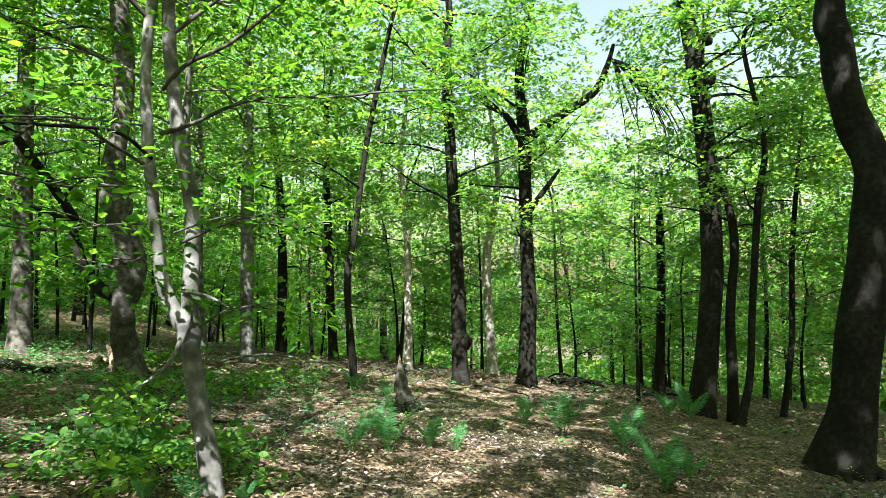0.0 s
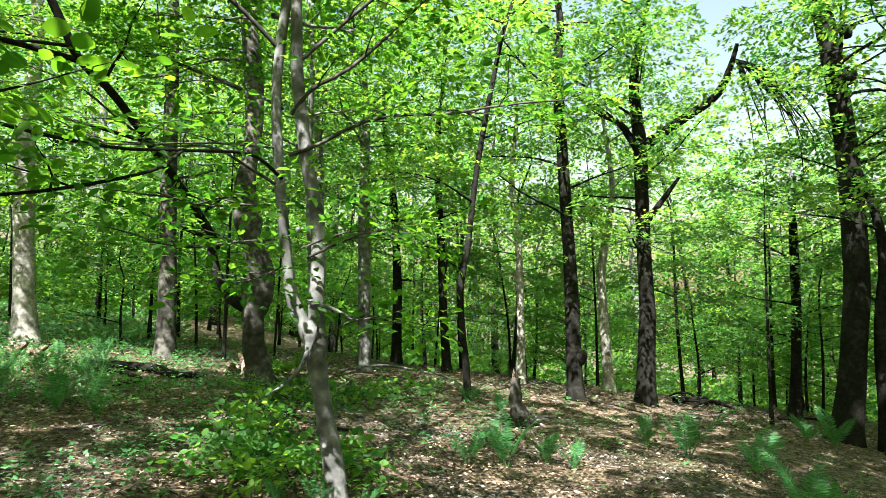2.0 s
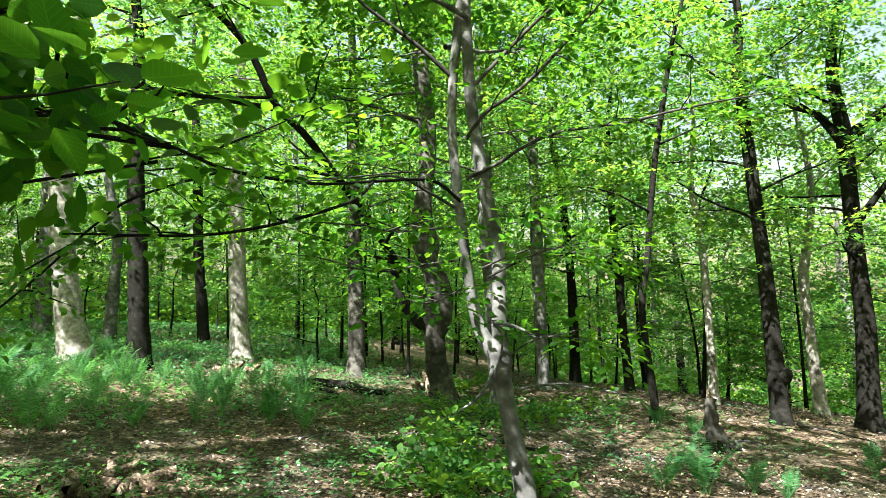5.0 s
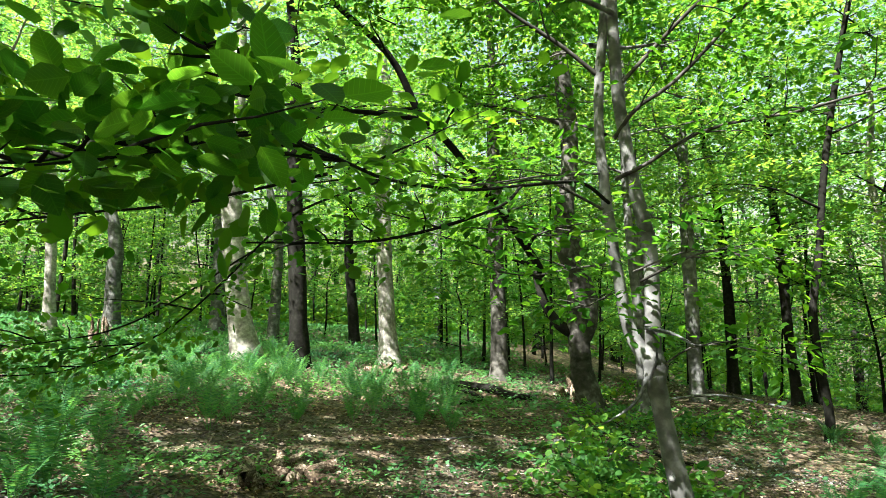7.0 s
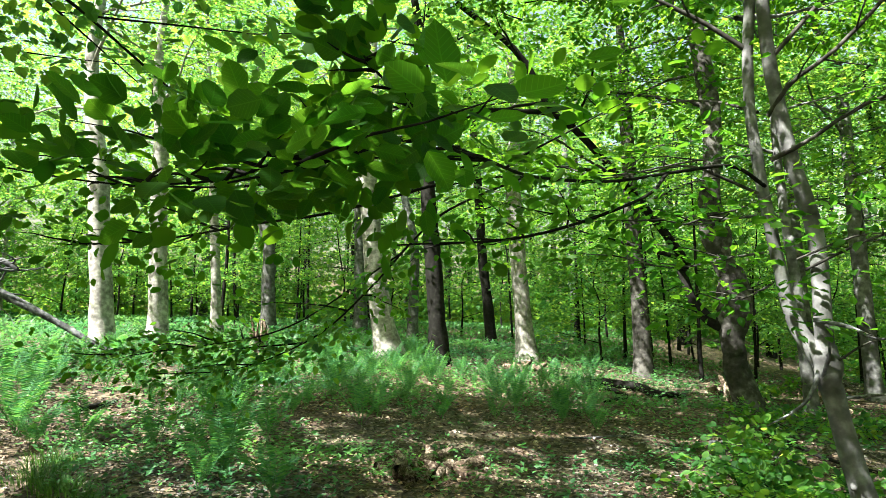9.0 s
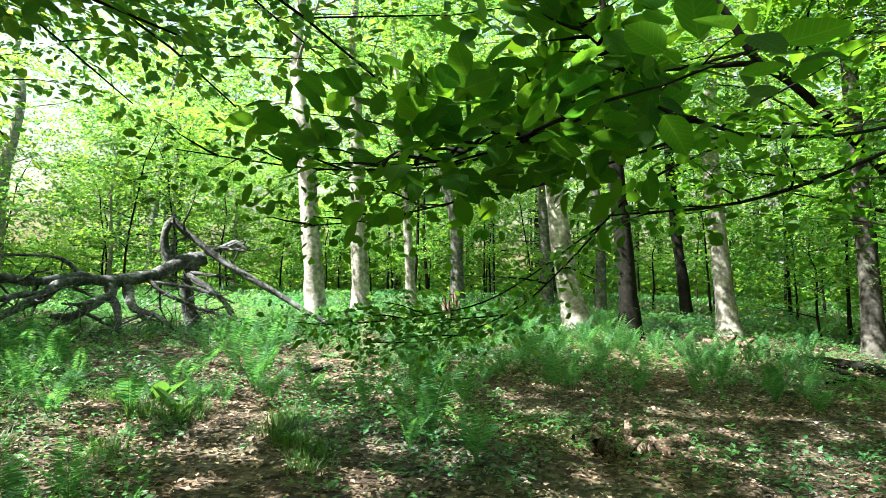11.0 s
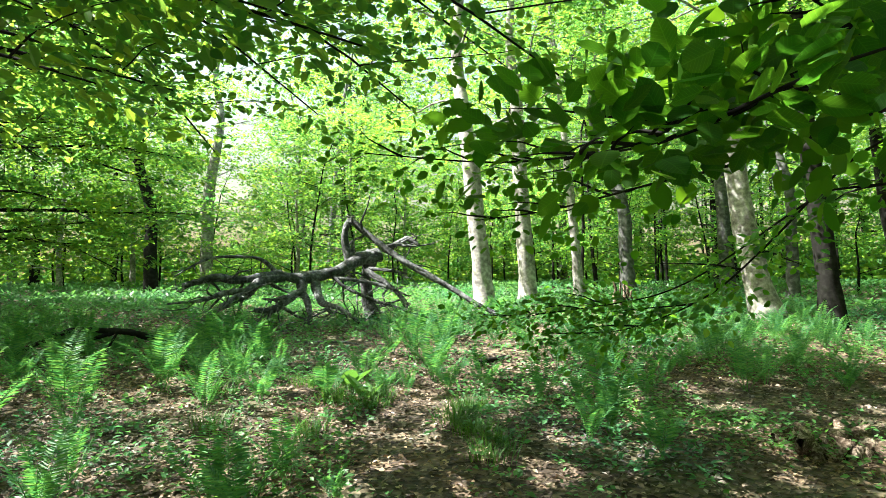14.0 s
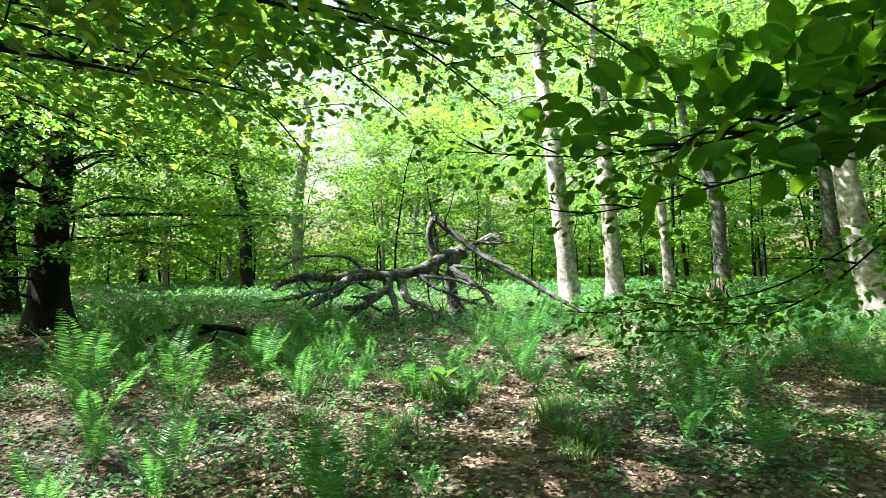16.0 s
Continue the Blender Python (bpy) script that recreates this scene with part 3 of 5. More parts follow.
tree(-4.17, 16.48, [(-4.17, 16.48, 0.3, 0.135), (-4.19, 16.48, 2.96, 0.111), (-4.37, 16.43, 5.5, 0.088)],
     114, 'slim dark double-looking trunk among young stems', height=8.8, limbs=15, low=2.0, reach=2.6, bark=M_bark_dark_shade, sides=10)
tree(-4.37, 11.18, [(-4.37, 11.18, 0.47, 0.11), (-4.42, 11.16, 1.28, 0.091), (-4.46, 11.15, 2.29, 0.087), (-4.51, 11.13, 3.22, 0.083), (-4.56, 11.11, 4.06, 0.073), (-4.59, 11.1, 5.04, 0.064)],
     115, 'slim grey leaning trunk close behind the forked beech', height=8.8, limbs=13, low=3.6, reach=2.4, sides=10)
tree(-5.29, 14.04, [(-5.29, 14.04, 0.62, 0.115), (-5.42, 13.99, 2.38, 0.105), (-5.48, 13.96, 5.31, 0.096)],
     116, 'slim grey trunk behind the forked beech', height=8.8, limbs=15, low=2.4, reach=2.6, sides=10)
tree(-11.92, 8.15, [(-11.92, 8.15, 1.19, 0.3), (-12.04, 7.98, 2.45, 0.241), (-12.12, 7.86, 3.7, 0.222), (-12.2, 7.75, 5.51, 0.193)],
     117, 'thick grey beech with sunlit patches and a broad foot', height=10.5, limbs=16, low=3.6, reach=3.4, bark=M_bark_pale_lit, sides=18)
tree(-10.25, 8.24, [(-10.25, 8.24, 1.02, 0.21), (-10.28, 8.2, 2.15, 0.183), (-10.34, 8.12, 3.55, 0.167), (-10.41, 8.04, 5.23, 0.15)],
     118, 'straight dark beech trunk in ferns', height=10.5, limbs=15, low=3.2, reach=3.0, bark=M_bark_dark_shade)
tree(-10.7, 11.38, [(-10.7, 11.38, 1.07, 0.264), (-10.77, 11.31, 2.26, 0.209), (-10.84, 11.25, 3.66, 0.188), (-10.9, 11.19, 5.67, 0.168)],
     119, 'pale scarred beech with a flared foot', height=10.5, limbs=15, low=3.0, reach=3.0, bark=M_bark_pale_lit, flare=1.3)
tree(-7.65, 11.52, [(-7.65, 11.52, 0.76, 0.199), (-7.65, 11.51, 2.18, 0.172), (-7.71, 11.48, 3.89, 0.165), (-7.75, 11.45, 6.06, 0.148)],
     120, 'grey beech trunk beside a fallen log', bark=M_bark_grey_shade, height=10.5, limbs=16, low=2.8, reach=3.2)
tree(-13.78, 13.21, [(-13.78, 13.21, 1.38, 0.169), (-13.86, 13.13, 2.75, 0.156), (-13.96, 13.02, 4.28, 0.144), (-14.05, 12.93, 6.93, 0.132)],
     121, 'slim dark trunk on the open slope', height=10.5, limbs=10, low=3.2, reach=2.8, bark=M_bark_dark_shade, sides=10)
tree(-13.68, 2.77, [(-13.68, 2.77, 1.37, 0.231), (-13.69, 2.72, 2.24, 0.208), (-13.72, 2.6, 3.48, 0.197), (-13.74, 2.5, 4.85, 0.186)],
     122, 'pale sunlit beech with dark mottled foot', height=10.5, limbs=12, low=3.4, reach=3.8, bark=M_bark_pale_lit)
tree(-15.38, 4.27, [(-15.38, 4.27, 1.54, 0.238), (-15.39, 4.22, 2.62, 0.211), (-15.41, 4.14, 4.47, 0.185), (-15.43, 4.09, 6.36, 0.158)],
     123, 'pale sunlit beech trunk in the clearing', height=10.5, limbs=12, low=3.4, reach=3.8, bark=M_bark_pale_lit)
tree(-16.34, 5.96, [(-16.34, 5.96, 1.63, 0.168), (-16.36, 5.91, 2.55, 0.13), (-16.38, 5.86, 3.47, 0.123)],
     124, 'slim pale trunk behind the clearing', height=10.5, limbs=10, low=3.2, reach=2.6, bark=M_bark_pale_lit, sides=10)
tree(-17.67, 7.98, [(-17.67, 7.98, 1.77, 0.236), (-17.69, 7.94, 3.16, 0.195), (-17.72, 7.87, 4.53, 0.171)],
     125, 'brownish straight trunk behind the clearing', height=10.5, limbs=10, low=3.2, reach=3.0, sides=10)
tree(-17.66, 11.11, [(-17.66, 11.11, 1.77, 0.247), (-17.67, 11.1, 3.22, 0.195), (-17.7, 11.06, 5.01, 0.179)],
     126, 'grey trunk in the shade behind ferns', height=10.5, limbs=10, low=3.2, reach=3.0, sides=10)
tree(-15.09, 11.28, [(-15.09, 11.28, 1.51, 0.17), (-15.08, 11.29, 3.01, 0.14), (-15.07, 11.31, 4.42, 0.125)],
     127, 'slim grey trunk in the shade', height=10.5, limbs=10, low=3.2, reach=2.8, sides=10)
tree(-19.11, -5.55, [(-19.11, -5.55, 1.91, 0.193), (-19.1, -5.59, 3.01, 0.179), (-19.09, -5.62, 4.36, 0.165)],
     128, 'short dark trunk under hanging leaves', height=7, limbs=11, low=1.6, reach=2.4, bark=M_bark_dark_shade, sides=10)
tree(-23.81, -5, [(-23.81, -5, 2.2, 0.247), (-23.8, -5.04, 3.78, 0.211), (-23.81, -4.97, 5.72, 0.193), (-23.88, -4.64, 8.34, 0.137)],
     129, 'tall pale bare-topped trunk on the crest', height=10.5, limbs=11, low=3.0, reach=2.4, bark=M_bark_pale_lit, sides=10, keep=0.6)
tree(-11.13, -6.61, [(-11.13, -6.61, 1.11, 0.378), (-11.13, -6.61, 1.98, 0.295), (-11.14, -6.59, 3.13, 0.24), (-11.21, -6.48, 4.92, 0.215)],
     130, 'thick dark trunk with low leafy boughs', height=8, limbs=46, low=0.7, reach=3.6, bark=M_bark_dark_shade, sides=18, gap=0.28, rise=0.12, sector=(-150, 40), per=36, high=6.2, holes=0.7)
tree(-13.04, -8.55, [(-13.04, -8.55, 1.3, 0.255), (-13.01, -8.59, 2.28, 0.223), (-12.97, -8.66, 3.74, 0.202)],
     131, 'thick dark trunk in deep shade', holes=0.8, height=8.5, limbs=17, low=2.0, reach=3.2, bark=M_bark_dark_shade, sides=14)


def trunk_of(thing):
    """The trunk of a tree, which carries its roots and burrs."""
    return next((c for c in thing.children if c.name.split(".")[0] in ("trunk", "bole")), thing)


def limb_of(thing, line, material, name="limb", sides=9, seed=0, lumps=0.06):
    """A limb at a place of the world, hung under its tree."""
    c = curve_through(line, 4 * len(line))
    c[:, :3] -= np.array(thing.location)
    return part(name, tubes(name, [c], sides, material, np.random.default_rng(seed), lumps), trunk_of(thing) if name == "root" else thing)


by_foot = {(round(o.location.x, 1), round(o.location.y, 1)): o for o in scene.objects if o.name.startswith("beech_tree")}


def tree_at(x, y):
    return min(by_foot.values(), key=lambda o: (o.location.x - x) ** 2 + (o.location.y - y) ** 2)


def burr(thing, x, y, z, r, material, seed):
    """A round swelling of the bark."""
    bm = bmesh.new()
    bmesh.ops.create_icosphere(bm, subdivisions=2, radius=r)
    rng = np.random.default_rng(seed)
    for v in bm.verts:
        v.co *= 1 + rng.uniform(-0.14, 0.14)
        v.co.z *= 1.25
    for f in bm.faces:
        f.smooth = True
    me = bpy.data.meshes.new("burr")
    bm.to_mesh(me)
    bm.free()
    me.materials.append(material)
    ob = part("burr", me, trunk_of(thing), "rough swollen burr")
    ob.location = Vector((x, y, z)) - thing.location


crooked = tree_at(-4.8, 9.9)
bent = [(-4.96, 9.85, 1.7, 0.145), (-5.08, 9.79, 1.78, 0.116), (-5.24, 9.71, 1.88, 0.096), (-5.37, 9.64, 2.05, 0.087), (-5.47, 9.58, 2.26, 0.077), (-5.53, 9.54, 2.49, 0.072), (-5.58, 9.52, 2.76, 0.072), (-5.2, 8.98, 2.76, 0.069), (-5.33, 8.28, 3.4, 0.06), (-5.62, 7.11, 4.43, 0.052), (-5.79, 6.59, 4.79, 0.049), (-5.93, 6.07, 5.53, 0.043), (-6.21, 5.19, 6.08, 0.036)]
limb_of(crooked, bent, M_bark_dark_shade, seed=1)
limb_of(crooked, [(-5.75, 6.7, 4.75, 0.04), (-6.2, 6.0, 4.75, 0.033), (-6.7, 5.2, 4.7, 0.026), (-7.2, 4.4, 4.75, 0.016)], M_bark_dark_shade, seed=2)


def leafy_limbs(thing, lines, seed, gap, per, size, subs=6, share=0.4, spray=0.55, leaf=M_leaf_shaded):
    """Leaf sprays on limbs at places of the world."""
    rng = np.random.default_rng(seed)
    rel = []
    for l in lines:
        c = curve_through(l, 12)
        c[:, :3] -= np.array(thing.location)
        rel.append(c)
    side = [s for c in rel for s in branch_out(c, rng, subs, share)]
    tagged(part("branchwork", tubes("branchwork", side, 4, M_bark_dark_shade), thing), kind="stuff")
    org, way = sprays_on(side, rng, gap, 0.2)
    a = spray_leaves(org, way, rng.uniform(0.7, 1.25, len(org)) * spray, per, size, rng, 0.25, 0.2, 0.35)
    v, f = leaf_blades(*a, 0.6)
    tagged(part("crown", mesh_from("crown", v, f, leaf, False), thing, "green beech leaves in flat layered sprays"), kind="stuff")


leafy_limbs(crooked, [bent[5:], [(-5.75, 6.7, 4.75, 0.04), (-6.2, 6.0, 4.75, 0.033), (-6.7, 5.2, 4.7, 0.026), (-7.2, 4.4, 4.75, 0.016)],
                      [(-5.6, 7.2, 4.4, 0.03), (-5.0, 6.6, 4.6, 0.02), (-4.4, 6.2, 4.7, 0.012), (-3.8, 6.0, 4.6, 0.008)],
                      [(-5.33, 8.3, 3.4, 0.03), (-5.9, 7.6, 3.5, 0.02), (-6.4, 7.0, 3.4, 0.012), (-6.9, 6.3, 3.3, 0.008)],
                      [(-5.9, 6.1, 5.5, 0.03), (-5.2, 5.4, 5.6, 0.02), (-4.6, 4.9, 5.6, 0.012), (-4.0, 4.5, 5.4, 0.008)]], 33, 0.2, 20, 0.085)
# low boughs of the thick dark trunk at the clearing's edge
low_boughs = []
for k in range(11):
    rise, turn = 1.7 + 0.34 * k, radians(-118 + (k * 53) % 118)
    way = (-math.sin(turn), math.cos(turn))
    low_boughs.append([(-11.13 + way[0] * d, -6.61 + way[1] * d, rise + u, q) for d, u, q in ((0.2, 0.0, 0.03), (1.2, 0.25, 0.022), (2.2, 0.15, 0.014), (3.1, -0.25, 0.007))])
for k, line in enumerate(low_boughs):
    limb_of(tree_at(-11.13, -6.61), line, M_bark_dark_shade, seed=80 + k, sides=6)
leafy_limbs(tree_at(-11.13, -6.61), low_boughs, 34, 0.2, 22, 0.095, 7, 0.45, 0.6, M_leaf)
burr(tree_at(0.36, 13.26), 0.47, 13.2, 0.85, 0.13, M_bark_dark_shade, 4)
tall_dark = tree_at(4.8, 12.0)
burr(tall_dark, 5.1, 11.8, 5.9, 0.14, M_bark_dark_shade, 5)
burr(tall_dark, 5.12, 11.8, 6.7, 0.11, M_bark_dark_shade, 6)
armed = tree_at(1.83, 14.1)
limb_of(armed, [(1.85, 14.0, 5.3, 0.13), (2.75, 13.83, 5.89, 0.101), (3.36, 13.69, 6.29, 0.094), (3.63, 13.62, 6.78, 0.07), (3.8, 13.55, 7.35, 0.04)], M_bark_dark_shade, seed=7)
limb_of(armed, [(1.85, 14.0, 5.2, 0.1), (1.44, 14.03, 5.89, 0.071), (1, 14.06, 6.16, 0.052), (0.5, 14.0, 6.6, 0.03)], M_bark_dark_shade, seed=8)
limb_of(armed, [(1.87, 14.0, 3.6, 0.08), (2.3, 13.9, 4.2, 0.06), (2.6, 13.8, 4.6, 0.03)], M_bark_dark_shade, seed=9)
massive = tree_at(5.09, 8.3)
for k, (dx, dy, r) in enumerate([(-0.75, -0.1, 0.1), (-0.3, -0.6, 0.1), (0.5, -0.45, 0.11)]):
    z0 = float(hill(5.09, 8.3))
    limb_of(massive, [(5.09 + dx * 0.25, 8.3 + dy * 0.25, z0 + 0.2, r * 0.9), (5.09 + dx * 0.6, 8.3 + dy * 0.6, z0 + 0.04, r * 0.75),
                      (5.09 + dx * 1.1, 8.3 + dy * 1.1, float(hill(5.09 + dx * 1.1, 8.3 + dy * 1.1)) - 0.03, r * 0.4)], M_bark_dark_shade, "root", 10, 20 + k)


def hanging_dead_twigs():
    """Bare drooping twigs under the tall dark tree's outer limb."""
    rng = np.random.default_rng(31)
    hub = np.array([3.75, 13.55, 7.0]) - np.array(armed.location)
    lines = []
    for k in range(15):
        a = rng.uniform(-1.25, 0.1)
        L = rng.uniform(1.5, 3.2)
        p, d, line = hub.copy(), np.array([-0.9 * math.sin(a), -0.25 * math.cos(a), -0.3]), []
        for i in range(8):
            line.append([*p, 0.032 * (1 - i / 9)])
            p = p + d * L / 7
            d = unit(d + np.array([rng.normal(0, 0.12), rng.normal(0, 0.12), -0.26]))
        lines.append(np.array(line))
    lines += [s for l in lines for s in branch_out(l, rng, 4, 0.35)]
    tagged(part("dead_twigwork", tubes("dead_twigwork", lines, 4, M_bark_dark_shade), armed, "bare drooping dead twigs"), kind="stuff")


hanging_dead_twigs()


def shade_crown(thing, boughs, rng, holes, bark):
    """An unseen upper crown added for shade: boughs with dense layered leaves and gaps between them."""
    side = [s for l in boughs for s in branch_out(l, rng, 5, 0.45)]
    tagged(part("branchwork", tubes("branchwork", boughs + side, 4, bark), thing), kind="stuff")
    org, way = sprays_on(side + [l[3:] for l in boughs], rng, 0.6, 0.25)
    a = spray_leaves(org, way, rng.uniform(0.8, 1.3, len(org)), 56, 0.18, rng, 0.3, 0.18, 0.3)
    pick = openness(a[0] + np.array(thing.location)) < holes
    v, f = leaf_shards(*[c[pick] for c in a])
    tagged(part("crown", mesh_from("crown", v, f, M_leaf, False), thing, "unseen high crown of green leaves, added for shade"), kind="stuff")


# ---- the forked beech beside the standing place ----
def forked_beech():
    rng = np.random.default_rng(41)
    x, y = -1.75, 4.9
    z = float(hill(x, y))
    thing = empty_at("forked_beech", x, y, z, "grey forked beech with two stems, knots and sunlit bark", "tree", "beech trees")
    o = np.array([x, y, z])

    def stem(name, pts, sides, seed, flare=1.0, lumps=0.05):
        p = np.array(pts, float)
        p[:, :3] -= o
        if flare > 1:
            p[0, 2] = 0
            me = trunk_mesh(p, sides, M_bark, np.random.default_rng(seed), 30, lumps, flare)
        else:
            me = tubes(name, [curve_through(p, 5 * len(p))], sides, M_bark, np.random.default_rng(seed), lumps)
        me.name = name
        return part(name, me, thing)

    stem("trunk", [(-1.75, 4.91, 0.28, 0.089), (-1.77, 4.91, 0.45, 0.076), (-1.84, 4.88, 0.79, 0.072), (-1.9, 4.86, 1.15, 0.068), (-1.92, 4.85, 1.3, 0.082), (-1.93, 4.85, 1.42, 0.091), (-1.94, 4.85, 1.52, 0.078), (-1.94, 4.85, 1.6, 0.046)], 18, 1, 1.2, 0.06)
    stem("stem", [(-1.93, 4.85, 1.42, 0.059), (-1.93, 4.85, 1.6, 0.062), (-1.93, 4.85, 1.87, 0.06), (-1.93, 4.85, 2.29, 0.058), (-1.97, 4.83, 2.58, 0.057), (-2.03, 4.81, 2.87, 0.055), (-2.08, 4.79, 3.21, 0.053), (-2.12, 4.77, 3.56, 0.051), (-2.14, 4.76, 4.01, 0.049), (-2.15, 4.76, 4.54, 0.044), (-2.13, 4.77, 5.29, 0.038), (-2.1, 4.78, 6.19, 0.034), (-2.05, 4.75, 8.0, 0.025), (-2.1, 4.7, 10.2, 0.008)], 14, 2, 1.0, 0.06)
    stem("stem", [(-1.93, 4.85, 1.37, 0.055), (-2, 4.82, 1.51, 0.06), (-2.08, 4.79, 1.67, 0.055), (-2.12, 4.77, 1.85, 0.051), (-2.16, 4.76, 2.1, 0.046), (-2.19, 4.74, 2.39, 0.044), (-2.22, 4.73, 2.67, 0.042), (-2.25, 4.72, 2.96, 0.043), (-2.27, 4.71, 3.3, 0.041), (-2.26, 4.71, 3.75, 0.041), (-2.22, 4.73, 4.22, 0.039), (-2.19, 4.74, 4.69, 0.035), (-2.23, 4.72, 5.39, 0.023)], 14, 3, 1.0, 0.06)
    for k, (sx, sy, sz, sr) in enumerate([(-1.81, 4.82, 0.62, 0.022), (-2.05, 4.76, 2.3, 0.022)]):
        burr(thing, sx, sy - 0.04, sz, sr, M_bark, 50 + k)

    arms = [
        [(-2.25, 4.72, 3.8, 0.029), (-2.5, 4.48, 4.07, 0.026), (-2.78, 4.2, 4.31, 0.021), (-2.99, 3.93, 4.53, 0.012)],
        [(-2.16, 4.75, 3.26, 0.026), (-1.96, 4.73, 3.47, 0.024), (-1.66, 4.73, 3.61, 0.021), (-1.28, 4.74, 3.93, 0.018), (-0.91, 4.72, 4.26, 0.01)],
        [(-2.16, 4.75, 2.92, 0.028), (-1.9, 4.75, 3, 0.023), (-1.63, 4.74, 3.13, 0.021), (-1.28, 4.74, 3.21, 0.018), (-0.87, 4.62, 3.15, 0.015), (-0.39, 4.58, 3.19, 0.012), (0.09, 4.49, 3.17, 0.006)],
        [(-2.13, 4.77, 3.7, 0.027), (-1.61, 4.85, 4.18, 0.022), (-1.22, 4.86, 4.43, 0.012), (-0.7, 4.9, 4.7, 0.007)],
        [(-2.0, 4.8, 2.08, 0.017), (-1.71, 4.7, 2.18, 0.013), (-1.45, 4.68, 2.26, 0.012), (-1.19, 4.65, 2.2, 0.006)],
        [(-2.25, 4.69, 2.67, 0.019), (-2.38, 4.4, 2.77, 0.016), (-2.49, 4.11, 2.83, 0.013), (-2.68, 3.74, 2.73, 0.008)],
        [(-2.24, 4.69, 2.22, 0.014), (-2.27, 4.11, 2.13, 0.011), (-2.25, 3.55, 2.03, 0.008), (-2.17, 3.00, 2.00, 0.005)],
        [(-2.26, 4.68, 2.50, 0.014), (-2.20, 4.04, 2.38, 0.011), (-2.10, 3.40, 2.26, 0.008), (-1.97, 2.77, 2.21, 0.005)],
        [(-2.20, 4.71, 1.99, 0.012), (-2.18, 4.28, 1.88, 0.009), (-2.17, 3.83, 1.82, 0.006)],
        [(-1.91, 4.85, 1.40, 0.012), (-1.60, 4.75, 1.58, 0.009), (-1.26, 4.64, 1.58, 0.007), (-0.95, 4.61, 1.50, 0.004)],
        [(-2.05, 4.79, 2.16, 0.012), (-1.62, 4.74, 2.28, 0.009), (-1.23, 4.65, 2.22, 0.007), (-0.87, 4.62, 2.13, 0.004)],
        [(-2.27, 4.69, 2.97, 0.014), (-2.38, 3.96, 2.81, 0.011), (-2.40, 3.23, 2.60, 0.008), (-2.29, 2.54, 2.41, 0.005)],
        [(-2.22, 4.72, 3.3, 0.02), (-2.7, 5.0, 3.6, 0.015), (-3.2, 5.1, 3.75, 0.01), (-3.7, 5.3, 3.8, 0.006)],
    ]
    high = [bough((-2.2 + rng.normal(0, 0.1), 4.7, 4.1 + 0.22 * i) - o, i * 2.4, 0.35, rng.uniform(1.7, 3.2), 0.024, rng) for i in range(17)]
    rel = []
    for a in arms:
        c = curve_through(a, 10)
        c[:, :3] -= o
        c[:, 3] *= 0.7
        rel.append(c)
    crown_of(thing, rel, rng, 9, 0.072, 0.22, 0.42, M_leaf_shaded, M_bark_grey_shade, 5, 6, True, 0.42, 0.25, True, loose=0.32)
    crown_of(thing, high, rng, 26, 0.07, 0.22, 0.48, M_leaf_shaded, M_bark, 5, 6, True, 0.42, 0.25, True, loose=0.28)

    # unseen top boughs, added to shade the leaves below
    top = [bough((-2.15 + rng.normal(0, 0.1), 4.75, 5.6 + 0.4 * i) - o, radians(25 + (i * 47) % 95), 0.3, rng.uniform(3.0, 5.0), 0.03, rng) for i in range(10)]
    shade_crown(thing, top, rng, GAPS, M_bark)

    near = [
        [(-2.2, 4.7, 2.72, 0.021), (-2.15, 4.1, 2.75, 0.017), (-2.17, 3.41, 2.6, 0.014), (-2.22, 2.79, 2.45, 0.012), (-2.14, 2.08, 2.34, 0.01), (-1.88, 1.49, 2.26, 0.009), (-1.72, 1.06, 2.21, 0.008), (-1.53, 0.59, 2, 0.005), (-1.42, 0.35, 1.9, 0.003)],
        [(-1.86, 1.46, 2.26, 0.008), (-1.66, 1.14, 2.18, 0.007), (-1.49, 0.87, 2.19, 0.006), (-1.43, 0.7, 2.23, 0.004), (-1.36, 0.62, 2.22, 0.003)],
        [(-1.9, 1.52, 2.26, 0.008), (-1.76, 1.18, 2.23, 0.007), (-1.72, 0.9, 2.17, 0.006), (-1.61, 0.69, 2.14, 0.004)],
        [(-1.9, 1.5, 2.26, 0.007), (-1.75, 0.74, 2.11, 0.006), (-1.61, 0.43, 1.96, 0.004), (-1.53, 0.2, 1.89, 0.003)],
        [(-2.18, 3.3, 2.57, 0.014), (-2.1, 2.87, 2.34, 0.012), (-2.23, 2.13, 2.08, 0.01), (-2.33, 1.42, 1.98, 0.005)],
        [(-2.13, 2.0, 2.33, 0.01), (-2.3, 1.7, 2.17, 0.009), (-2.58, 1.72, 2.08, 0.009), (-2.97, 1.71, 1.85, 0.009), (-3.37, 1.63, 1.61, 0.008), (-3.83, 1.41, 1.43, 0.006), (-4.16, 1.12, 1.39, 0.004)],
        [(-2.7, 1.73, 2.02, 0.008), (-3.35, 1.48, 1.67, 0.007), (-3.82, 1.18, 1.56, 0.006), (-4.28, 0.74, 1.5, 0.003)],
        [(-1.8, 1.3, 2.25, 0.009), (-2.11, 1.02, 2.23, 0.008), (-2.43, 0.87, 2.17, 0.007), (-2.66, 0.58, 2.16, 0.006), (-2.84, 0.3, 2.18, 0.005), (-2.99, -0.16, 2.24, 0.003)],
        [(-1.9, 1.45, 2.2, 0.008), (-2.11, 1.02, 2.04, 0.007), (-2.43, 0.86, 2.02, 0.006), (-2.76, 0.59, 1.97, 0.005), (-3.03, 0.34, 1.96, 0.003)],
    ]
